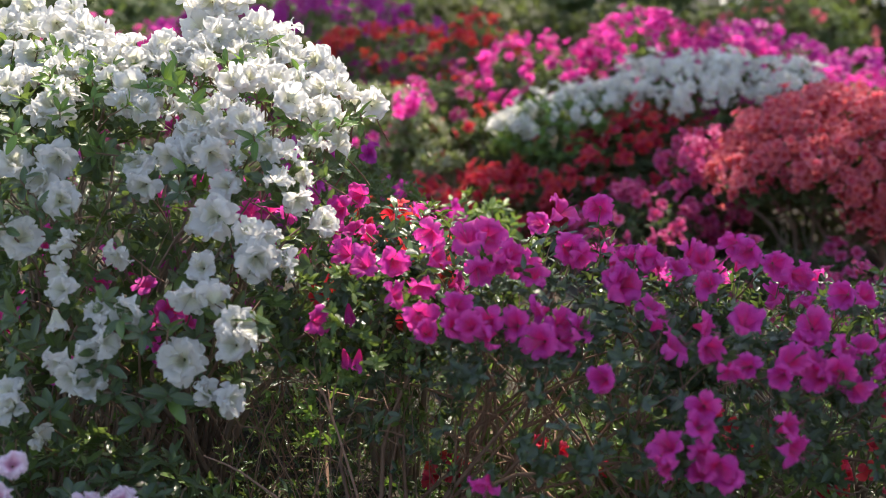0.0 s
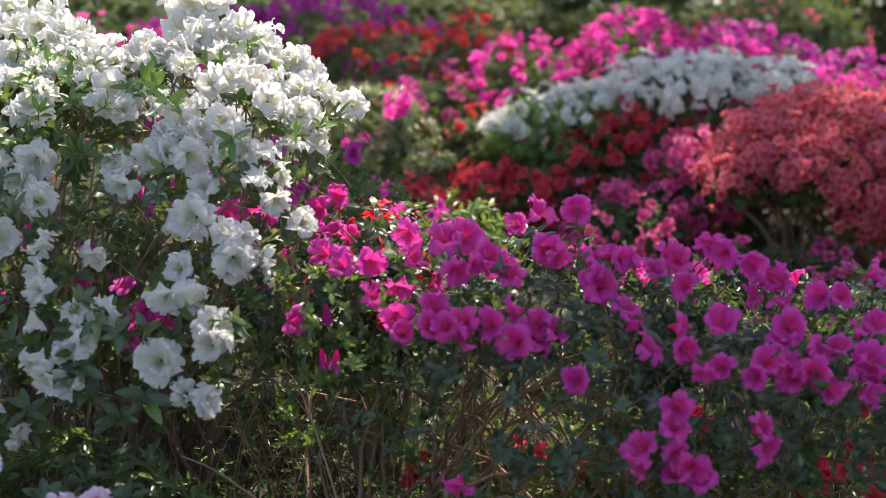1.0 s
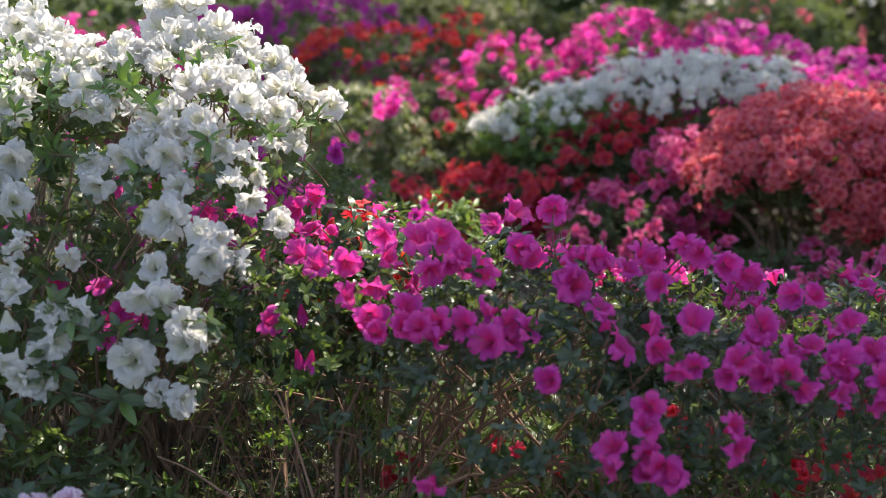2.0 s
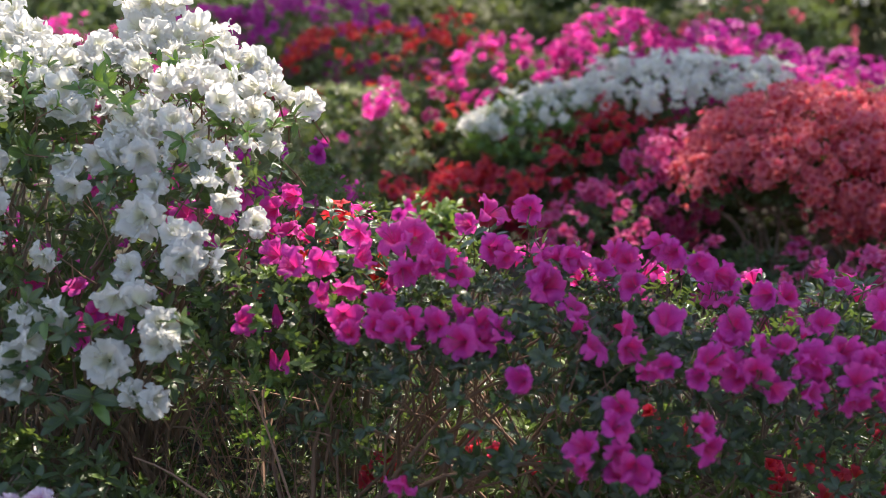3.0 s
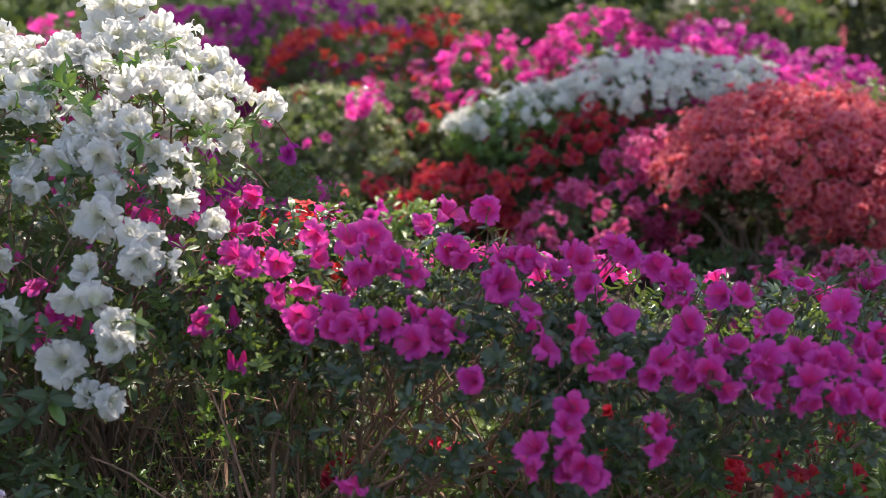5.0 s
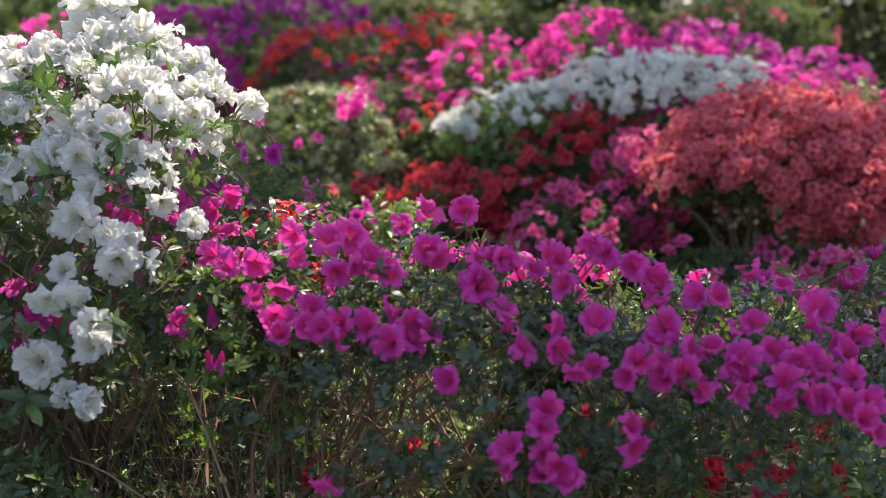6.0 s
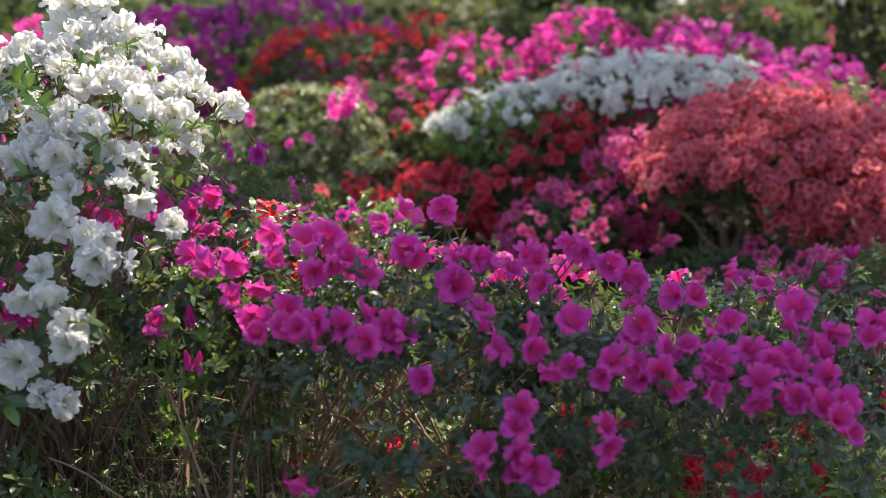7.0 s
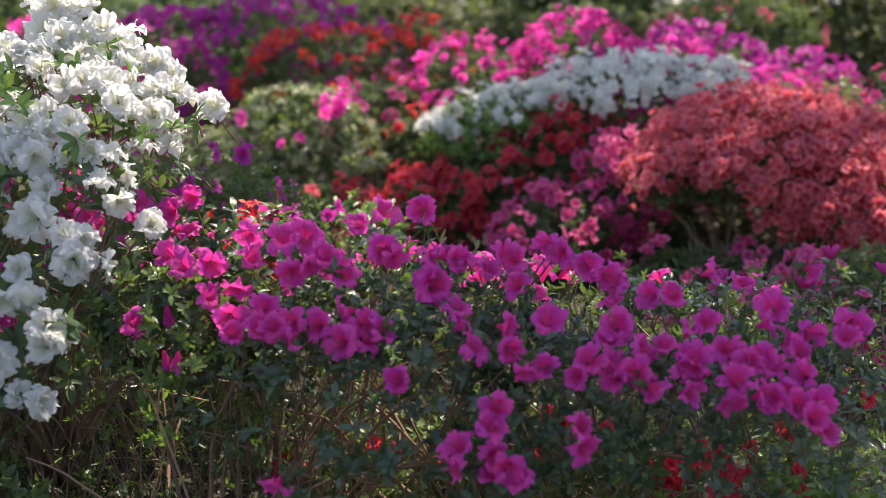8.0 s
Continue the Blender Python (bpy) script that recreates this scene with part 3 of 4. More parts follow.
def leafy_shoot(thing, m, rng, twig, leaves, count=7):
    """A shoot with a whorl of leaves, each a piece of its own."""
    shoot = part("leafy_shoot", twig, thing, m)
    for k in range(count):
        turn = pose(0, 0, rng.uniform(-0.024, 0.003), 0, 0, 360 * k / count + rng.uniform(-18, 18)) @ pose(0, 0.002, 0, rng.uniform(-8, 60), rng.uniform(-25, 25), 0)
        size = rng.uniform(0.65, 1.12)
        part("leaf", leaves[rng.integers(len(leaves))], shoot, turn @ Matrix.Diagonal((size, size, size, 1)))


def sprays(thing, lumps, count, rng, twig_mat, leaves, low, depth, size=(0.8, 1.2)):
    """Leafy shoots that stand out between the flowers."""
    twig = twig_shape().mesh("leafy_shoot", twig_mat)
    for p, n in skin(lumps, count, rng, low, depth, 0.85):
        axis = n + Vector((0, -0.2, 0.7)) + Vector(rng.normal(size=3)) * 0.4
        leafy_shoot(thing, facing(p, axis, rng.uniform(0, 6.28), rng.uniform(*size)), rng, twig, leaves)


def white_azalea():
    rng = np.random.default_rng(3)
    bush = thing_at("white_azalea", -0.75, 3, "large white azalea in full bloom with ruffled double flowers", "azalea bush")
    meshes = [double_flower(i).mesh("flower", WHITE) for i in range(12)]
    tufts = [stamens(30 + i, 0.036).mesh("stamen_tuft", PALE_STAMEN) for i in range(3)]
    tuft_leaves = [k.mesh("leaf_spray", BROAD_LEAF) for k in BROAD]
    placed_flowers(bush, white_face, WHITE_CROWN_WEST + WHITE_CROWN_EAST, rng, meshes, tufts, tuft_leaves, 0.6, 0.5, 0.4)
    placed_flowers(bush, white_face, WHITE_FACE, rng, meshes, tufts, tuft_leaves, 0.4, 0.5, 0.9)
    placed_flowers(bush, white_face, WHITE_SIDE + WHITE_LOW, rng, meshes, tufts, tuft_leaves, 0.25, 0.5, 0.9)
    # spent flowers that hang like bells
    bell = single_flower(8, 0.040, open_=0.55).mesh("flower", WHITE)
    for x, z in ((-0.555, 0.835), (-0.515, 0.775), (-0.765, 0.605)):
        part("flower", bell, bush, facing((x, white_face(x, z) + 0.02, z + 0.03), (0.1, -0.2, -1), rng.uniform(0, 6.28), 1.0))
    # the crown goes on over the top and behind
    for p, n in skin(WHITE_LUMPS[:3], 200, rng, 0.86, (0.9, 0.98)):
        if p.y < white_face(p.x, p.z) + 0.04 or (p.y < 3.2 and p.z < 1.03) or p.x > -0.5:
            continue
        part("flower", meshes[rng.integers(12)], bush, facing(p, n + Vector((0, -0.2, 0.3)) + Vector(rng.normal(size=3)) * 0.4, rng.uniform(0, 6.28), rng.uniform(0.8, 1.0)))
    branches(bush, WHITE_LUMPS, [(-0.75, 2.75), (-0.6, 2.95), (-0.9, 2.7), (-1.0, 2.8)], 60, rng, 0.007, BARK, low=0.35)
    foliage(bush, WHITE_LUMPS, 950, rng, BROAD, BROAD_LEAF, 0.28, (0.7, 0.98), bare=(1.25, 0.11, 0.55), gaps=DAPPLES)
    # inner leaves in the duller DARK_LEAF, standing in for shade inside the bush
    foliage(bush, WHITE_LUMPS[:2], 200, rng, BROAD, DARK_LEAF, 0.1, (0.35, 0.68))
    sprays(bush, WHITE_LUMPS, 60, rng, TWIG, [single_leaf(i, 0.048, 0.019).mesh("leaf", BROAD_LEAF) for i in range(4)], 0.3, (0.99, 1.09), (0.75, 1.15))
    # light green shoots that stand up between the flowers in the sun
    sprays(bush, WHITE_LUMPS[1:3], 60, rng, TWIG, [single_leaf(30 + i, 0.046, 0.017).mesh("leaf", BRIGHT_LEAF) for i in range(4)], 0.8, (1.06, 1.16), (0.75, 1.1))
    twig = twig_shape().mesh("leafy_shoot", TWIG)
    young = [single_leaf(40 + i, 0.044, 0.017).mesh("leaf", BRIGHT_LEAF) for i in range(4)]
    old = [single_leaf(44 + i, 0.050, 0.021).mesh("leaf", BROAD_LEAF) for i in range(4)]
    for spots, leaves, lift in ((YOUNG_SHOOTS, young, 0.045), (OLD_SHOOTS, old, 0.01)):
        for x, z in spots:
            axis = Vector((0, -0.5, 0.9)) + Vector(rng.normal(size=3)) * 0.3
            leafy_shoot(bush, facing((x, white_face(x, z) - lift, z), axis, rng.uniform(0, 6.28), rng.uniform(0.75, 1.1)), rng, twig, leaves, int(rng.integers(6, 10)))
    return bush


def magenta_azalea():
    rng = np.random.default_rng(5)
    bush = thing_at("magenta_azalea", 0.27, 2.55, "magenta azalea with single open flowers above dark narrow leaves", "azalea bush", "magenta azaleas")
    meshes = [single_flower(i, 0.0375, open_=o).mesh("flower", MAGENTA) for i, o in enumerate((1, 1, 0.97, 0.94, 1, 0.9, 0.97, 0.8))]
    tufts = [stamens(50 + i).mesh("stamen_tuft", STAMEN) for i in range(3)]
    tuft_leaves = [k.mesh("leaf_spray", LEAF) for k in NARROW]
    placed_flowers(bush, magenta_face, MAGENTA_WEST + MAGENTA_MIDDLE, rng, meshes, tufts, tuft_leaves, 0.3, 0.5, 0.8)
    placed_flowers(bush, magenta_face, MAGENTA_LOW, rng, meshes, tufts, tuft_leaves, 0.15, 0.3, 1.0)
    for p, n in skin(MAGENTA_LUMPS, 30, rng, 0.5, (0.85, 0.95)):
        if p.y < 2.55:
            continue
        part("flower", meshes[rng.integers(8)], bush, facing(p, n + Vector(rng.normal(size=3)) * 0.4, rng.uniform(0, 6.28), 0.95))
    branches(bush, MAGENTA_LUMPS, [(0.25, 2.6), (0.0, 2.6), (-0.15, 2.5), (0.45, 2.5)], 44, rng, 0.006, TWIG, low=0.3, twigs=3)
    foliage(bush, MAGENTA_LUMPS[:1], 1150, rng, NARROW, LEAF, 0.2, (0.75, 1.0), (0.65, 1.05), bare=(1.25, 0.325, 0.7), gaps=SUN_GAPS)
    foliage(bush, MAGENTA_LUMPS[1:], 240, rng, NARROW, LEAF, 0.42, (0.8, 1.06), (0.8, 1.2), nearer=0.8, bare=(1.25, 0.32, 0.6), gaps=DAPPLES)
    foliage(bush, [(-0.19, 2.56, 0.56, 0.22, 0.10, 0.16)], 95, rng, NARROW, LEAF, 0.3, (0.8, 1.0), nearer=0.8)
    # paler leaf colour here stands in for the glint of backlit leaves
    foliage(bush, [(-0.21, 2.44, 0.57, 0.19, 0.07, 0.13)], 64, rng, NARROW, FRESH_LEAF, 0.3, (0.8, 1.05), (0.6, 0.9), nearer=0.8)
    # lighter leaves again, painted sunlit flecks in the gap
    foliage(bush, [(-0.22, 2.64, 0.42, 0.20, 0.14, 0.24)], 36, rng, NARROW, BRIGHT_LEAF, 0.25, (0.7, 1.0), (0.6, 0.95), nearer=0.8)
    sprays(bush, MAGENTA_LUMPS, 50, rng, TWIG, [single_leaf(10 + i, 0.037, 0.014).mesh("leaf", LEAF) for i in range(4)], 0.25, (0.99, 1.04))
    # two shoots that lift their flowers over the rest
    twig = twig_shape().mesh("leafy_shoot", TWIG)
    narrow = [single_leaf(14 + i, 0.037, 0.014).mesh("leaf", LEAF) for i in range(3)]
    for x, y, z in ((0.25, 2.545, 0.755), (0.335, 2.545, 0.755), (-0.05, 2.55, 0.70)):
        sh = Shape()
        limb(sh, rng, (x - 0.03, y + 0.03, z - 0.3), (x, y, z), 0.004, 0.02, 7, 5)
        part("branch", sh.mesh("branch", TWIG), bush)
        for k in range(3):
            leafy_shoot(bush, facing((x, y, z - 0.035 * k), Vector(rng.normal(size=3)) * 0.2 + Vector((0, -0.1, 1)), rng.uniform(0, 6.28), rng.uniform(0.8, 1.1)), rng, twig, narrow)
    # faded flowers that hang half closed below the bloom
    faded = single_flower(9, 0.034, open_=0.34).mesh("flower", MAGENTA)
    for x, y, z, lean in ((-0.194, 2.42, 0.622, 0.1), (-0.171, 2.40, 0.53, -0.15), (-0.207, 2.42, 0.525, 0.3)):
        part("flower", faded, bush, facing((x, y, z), (lean, -0.25, -1), rng.uniform(0, 6.28), 0.72))
    # a bare forked stem at the open end of the bush
    for foot, end, thick, bend in (((-0.15, 2.50, 0), (-0.244, 2.47, 0.382), 0.0045, 0.006), ((-0.243, 2.47, 0.38), (-0.292, 2.46, 0.475), 0.003, 0.005), ((-0.238, 2.47, 0.365), (-0.213, 2.46, 0.482), 0.0026, -0.006),
                                   ((-0.258, 2.465, 0.41), (-0.262, 2.46, 0.49), 0.0018, 0.003), ((-0.30, 2.42, 0.14), (-0.50, 2.40, 0.30), 0.0035, 0.015)):
        sh, t = Shape(), np.linspace(0, 1, 7)
        path = np.array(foot) + (np.array(end) - np.array(foot)) * t[:, None] + bend * np.sin(math.pi * t)[:, None] * np.array((0.8, 0.3, 0.5)) + rng.normal(size=(7, 3)) * 0.0012
        sh.tube(path, thick * (1 - 0.5 * t), 6)
        part("branch", sh.mesh("branch", STEM), bush)
    return bush


def magenta_azalea_east():
    rng = np.random.default_rng(7)
    bush = thing_at("magenta_azalea", 0.9, 2.6, "magenta azalea thick with flowers and budded shoots over dark leaves", "azalea bush", "magenta azaleas")
    meshes = [single_flower(10 + i, 0.0375, open_=o).mesh("flower", MAGENTA) for i, o in enumerate((1, 1, 0.97, 0.94, 1, 0.9, 0.97, 0.85))]
    tufts = [stamens(60 + i).mesh("stamen_tuft", STAMEN) for i in range(3)]
    placed_flowers(bush, magenta_face, MAGENTA_EAST + MAGENTA_END, rng, meshes, tufts, [k.mesh("leaf_spray", LEAF) for k in NARROW], 0.25, 0.4, 0.8)
    for p, n in skin(EAST_LUMPS, 30, rng, 0.5, (0.85, 0.95)):
        if p.y < 2.6:
            continue
        part("flower", meshes[rng.integers(8)], bush, facing(p, n + Vector(rng.normal(size=3)) * 0.4, rng.uniform(0, 6.28), 0.95))
    branches(bush, EAST_LUMPS, [(0.6, 2.6), (0.9, 2.6), (1.15, 2.65)], 36, rng, 0.006, BARK, low=0.3)
    foliage(bush, EAST_LUMPS, 1550, rng, NARROW, LEAF, 0.3, (0.75, 0.99), (0.65, 1.05), bare=(1.25, 0.335, 0.6), gaps=SUN_GAPS)
    narrow = [single_leaf(20 + i, 0.037, 0.014).mesh("leaf", LEAF) for i in range(4)]
    sprays(bush, EAST_LUMPS, 45, rng, TWIG, narrow, 0.25, (0.99, 1.03))
    # budded shoots that rise over the flowers
    twig = twig_shape().mesh("leafy_shoot", BARK)
    buds = [bud(i).mesh("bud", MAGENTA) for i in range(3)]
    for x, y, z in ((1.18, 2.47, 0.70), (1.13, 2.5, 0.63), (0.95, 2.48, 0.65), (1.30, 2.5, 0.66)):
        sh = Shape()
        limb(sh, rng, (x - 0.02, y + 0.08, z - 0.35), (x, y, z), 0.004, 0.02, 7, 5)
        stem = part("branch", sh.mesh("branch", BARK), bush)
        for k, drop in enumerate((0.0, 0.03, 0.065)):
            leafy_shoot(bush, facing((x, y + 0.006 * k, z - drop), Vector(rng.normal(size=3)) * 0.2 + Vector((0, -0.1, 1)), rng.uniform(0, 6.28), rng.uniform(0.9, 1.2)), rng, twig, narrow)
        for k in range(4):
            part("bud", buds[rng.integers(3)], bush, facing((x, y, z), Vector(rng.normal(size=3)) * 0.5 + Vector((0, -0.2, 1)), rng.uniform(0, 6.28), rng.uniform(0.7, 1.0)))
    return bush


white_azalea()
magenta_azalea()
magenta_azalea_east()


# ---- azaleas farther back ----
def azalea(name, label, lumps, petals, flowers, leaves, leaf=DARK_LEAF, reach=0.03, seed=0, fine=True, picked=150, low=0.08, keep=None, leaf_low=0.06, stems=14, group="", nearer=0.6, leaf_size=(0.8, 1.2), feet=None):
    rng = np.random.default_rng(seed)
    bush = thing_at(name, lumps[0][0], lumps[0][1], label, "azalea bush", group)
    kinds = [small_flower(seed * 10 + i, reach, fine) for i in range(5)]
    if flowers:
        blossoms(bush, lumps, flowers, rng, kinds, petals, low, picked=picked, keep=keep, nearer=nearer)
    if feet is None:
        feet = [(b[0], b[1]) for b in lumps]
    branches(bush, lumps, feet, stems, rng, 0.010, BARK, False, 2, max(low, 0.15))
    foliage(bush, lumps, leaves, rng, MID_LEAVES if lumps[0][1] < 4.5 else FAR_LEAVES if lumps[0][1] < 9.2 else CROWN_LEAVES, leaf, leaf_low, (0.7, 0.98), leaf_size)
    return bush


def coral_edge(p, n, rng):
    """The ragged lower edge of the coral crown, high over the trunks and low at both ends."""
    return p.z > np.interp(p.x, [1.05, 1.15, 1.3, 1.5, 1.6, 1.85], [0.36, 0.45, 0.52, 0.48, 0.41, 0.29]) + rng.normal() * 0.03


azalea("coral_azalea", "wide coral azalea covered in flowers on bare grey trunks",
       [(1.74, 5.2, 0.485, 0.50, 0.45, 0.30), (2.15, 5.1, 0.39, 0.45, 0.5, 0.28), (1.30, 5.1, 0.43, 0.15, 0.22, 0.11)],
       CORAL, 4200, 700, seed=11, picked=300, reach=0.029, low=0.25, leaf_low=0.40, stems=18, keep=coral_edge, feet=[(1.72, 5.1), (1.6, 5.2), (2.0, 5.2)])
mound = azalea("white_azalea", "low white azalea mound in open shade", 
       [(1.27, 6.2, 0.61, 0.5, 0.45, 0.27), (0.72, 6.15, 0.53, 0.42, 0.4, 0.20), (1.68, 6.1, 0.73, 0.19, 0.3, 0.16)],
       WHITE, 1250, 900, seed=12, reach=0.032, picked=250, low=0.5, keep=lambda p, n, rng: p.z > 0.53 + 0.17 * (p.x - 0.3) + rng.normal() * 0.03)
foliage(mound, [(0.72, 6.15, 0.53, 0.42, 0.4, 0.20)], 300, np.random.default_rng(39), FAR_LEAVES, BRIGHT_LEAF, 0.45, (1.02, 1.12), (0.7, 1.1), nearer=0.9)
azalea("red_azalea", "deep red azalea in the shade of a white one",
       [(1.0, 5.92, 0.34, 0.40, 0.33, 0.30), (0.65, 5.88, 0.30, 0.30, 0.3, 0.24), (0.3, 5.85, 0.18, 0.25, 0.28, 0.17)],
       RED, 520, 1000, seed=13, reach=0.036, picked=250, low=0.12)
azalea("rose_azalea", "rose pink azalea beside the coral one",
       [(0.88, 5.25, 0.2, 0.26, 0.28, 0.18), (1.15, 5.4, 0.37, 0.18, 0.22, 0.22)],
       ROSE, 400, 420, seed=14, picked=200)
azalea("rose_azalea", "low shaded rose pink azalea beside the coral trunks",
       [(1.40, 4.75, 0.10, 0.30, 0.2, 0.14)], ROSE, 36, 260, seed=50, picked=36)
azalea("rose_azalea", "rose pink azalea low in front of the coral trunks",
       [(1.45, 3.85, 0.12, 0.38, 0.32, 0.20), (1.95, 3.95, 0.16, 0.45, 0.4, 0.26)],
       ROSE, 190, 600, seed=15, picked=150)
azalea("hot_pink_azalea", "tall hot pink azalea in sun behind the white mound",
       [(1.12, 6.95, 0.74, 0.32, 0.42, 0.36), (1.55, 6.8, 0.65, 0.42, 0.48, 0.30), (2.15, 6.7, 0.47, 0.5, 0.5, 0.31)],
       HOT_PINK, 1150, 800, seed=16, reach=0.031, picked=250, fine=False, low=0.4)
azalea("hot_pink_azalea", "hot pink azalea with open green gaps between its flowers",
       [(0.55, 7.1, 0.66, 0.40, 0.4, 0.27)],
       HOT_PINK, 140, 500, seed=42, reach=0.032, picked=120, fine=False, low=0.64)
azalea("purple_azalea", "purple azalea in shade behind the hot pink one",
       [(1.95, 7.7, 0.66, 0.45, 0.4, 0.34), (2.6, 7.6, 0.5, 0.4, 0.4, 0.32)],
       PURPLE, 420, 500, seed=43, reach=0.036, picked=100, fine=False, low=0.5)
azalea("crimson_azalea", "small rose red azalea before the orange one",
       [(0.0, 6.8, 0.55, 0.28, 0.25, 0.22)], ROSE, 55, 300, seed=44, reach=0.034, picked=100, fine=False, low=0.4)
azalea("orange_azalea", "orange-red azalea with gaps of green leaves",
       [(-0.3, 7.6, 0.6, 0.6, 0.5, 0.42), (0.2, 7.7, 0.7, 0.3, 0.4, 0.36)],
       ORANGE, 290, 1200, seed=17, reach=0.031, picked=150, fine=False, low=0.62)
azalea("purple_azalea", "broad purple azalea at the back of the bed",
       [(-0.7, 8.2, 0.75, 0.75, 0.5, 0.42), (-1.4, 8.1, 0.7, 0.6, 0.5, 0.40)],
       PURPLE, 1100, 900, seed=18, reach=0.036, picked=200, fine=False, low=0.3)
azalea("hot_pink_azalea", "hot pink azalea seen past the large white bush",
       [(-2.0, 7.5, 0.72, 0.45, 0.4, 0.36)], HOT_PINK, 300, 400, seed=19, picked=100, fine=False, low=0.3)
pale = azalea("variegated_shrub", "loose shrub with pale variegated leaf tips, partly painted sun glints, and few pink flowers",
       [(-0.4, 6.4, 0.42, 0.42, 0.35, 0.34), (-0.9, 6.2, 0.3, 0.4, 0.3, 0.26)], HOT_PINK, 14, 700, DARK_LEAF, seed=20, picked=14, low=0.4)
# pale outer layer, with sunlit highlights put into its leaf colour
foliage(pale, [(-0.4, 6.4, 0.42, 0.42, 0.35, 0.34), (-0.9, 6.2, 0.3, 0.4, 0.3, 0.26)], 420, np.random.default_rng(35), FAR_LEAVES, PALE_LEAF, 0.35, (0.97, 1.08), (0.6, 1.0))
blossoms(pale, [(-0.20, 6.2, 0.69, 0.08, 0.08, 0.05)], 14, np.random.default_rng(48), [small_flower(480 + i, 0.036) for i in range(3)], HOT_PINK, 0.6, picked=45)
azalea("dark_azalea", "low dark azalea filling the gap beside the white mound",
       [(0.22, 6.5, 0.32, 0.34, 0.22, 0.28)], RED, 24, 420, DARK_LEAF, seed=49, picked=24, low=0.3)
azalea("orange_azalea", "small orange-red azalea between taller bushes",
       [(-0.11, 3.02, 0.47, 0.13, 0.14, 0.19)], ORANGE, 60, 160, LEAF, seed=21, picked=60, low=0.45)
azalea("green_azalea", "azalea with fresh light green shoots and no flowers",
       [(0.12, 3.85, 0.38, 0.17, 0.2, 0.26)], ORANGE, 0, 110, FRESH_LEAF, seed=22)
azalea("dark_azalea", "shaded azalea with dark leaves and few purple flowers",
       [(-0.35, 3.7, 0.42, 0.42, 0.35, 0.36)], PURPLE, 100, 1000, DARK_LEAF, seed=23, picked=100, low=0.3, leaf_size=(0.5, 0.8))
RED_BLOOMS = [(0.86, 0.175), (0.885, 0.16), (0.905, 0.185), (0.88, 0.20), (0.62, 0.33), (0.23, 0.26), (0.33, 0.22), (0.66, 0.25), (0.56, 0.24), (1.00, 0.25), (1.28, 0.38), (1.16, 0.17), (0.72, 0.30)]
low_red = azalea("red_azalea", "low red azalea growing under the magenta ones",
       [(0.95, 2.62, 0.10, 0.45, 0.22, 0.2), (0.35, 2.7, 0.10, 0.35, 0.25, 0.2)], RED, 45, 330, FRESH_LEAF, seed=24, picked=45, reach=0.026)
# these blooms take the brightened red, as if the sun reached them
red_mesh = [double_flower(100 + i).mesh("flower", LIT_RED) for i in range(4)]
red_rng = np.random.default_rng(101)
for x, z in RED_BLOOMS:
    for k in range(3 if z <= 0.20 else 2):
        p = Vector((x, 2.57, z)) + Vector(red_rng.normal(size=3)) * 0.018
        part("flower", red_mesh[red_rng.integers(4)], low_red, facing(p, Vector((0, -0.6, 0.5)) + Vector(red_rng.normal(size=3)) * 0.5, k * 2.0, red_rng.uniform(0.45, 0.62)))
azalea("red_azalea", "small red azalea on the dark soil between bushes",
       [(-0.24, 5.55, 0.22, 0.24, 0.2, 0.16)], RED, 50, 200, seed=30, picked=50, reach=0.036)
# the palest leaves stand in for glints of sun
azalea("fresh_shrub", "small shrub of pale leaves, the sun's glints put into their colour",
       [(-0.01, 5.78, 0.45, 0.13, 0.08, 0.05)], RED, 0, 26, PALE_LEAF, seed=31, stems=6)
azalea("magenta_azalea", "magenta azalea growing up through the white one",
       [(-0.62, 2.95, 0.45, 0.42, 0.40, 0.30)], MAGENTA, 48, 60, LEAF, seed=32, picked=48, reach=0.034, low=0.4, group="magenta azaleas")
lilac = azalea("lilac_azalea", "pale lilac azalea low before the white bush, few flowers open",
       [(-0.80, 2.3, 0.17, 0.42, 0.28, 0.2)], LILAC, 0, 300, BROAD_LEAF, seed=29)
lilac_mesh = [double_flower(70 + i).mesh("flower", LILAC) for i in range(3)]
for i, (x, y, z) in enumerate(((-0.77, 2.05, 0.435), (-0.58, 2.06, 0.36), (-0.80, 2.07, 0.36), (-0.64, 2.08, 0.345), (-0.70, 2.06, 0.33))):
    part("flower", lilac_mesh[i % 3], lilac, facing((x, y, z - 0.02), (0.2 - 0.2 * i, -0.7, 0.6), i * 1.3, 0.8))
azalea("dark_azalea", "shaded azalea with dark leaves behind the white bush",
       [(-1.15, 3.95, 0.38, 0.6, 0.4, 0.42)], PURPLE, 30, 800, LEAF, seed=33, picked=30, low=0.3)
azalea("dark_azalea", "low dark azalea at the foot of the white bush",
       [(-1.2, 2.65, 0.2, 0.4, 0.35, 0.28), (-1.25, 3.1, 0.3, 0.3, 0.4, 0.4)], PURPLE, 0, 500, BROAD_LEAF, seed=34)


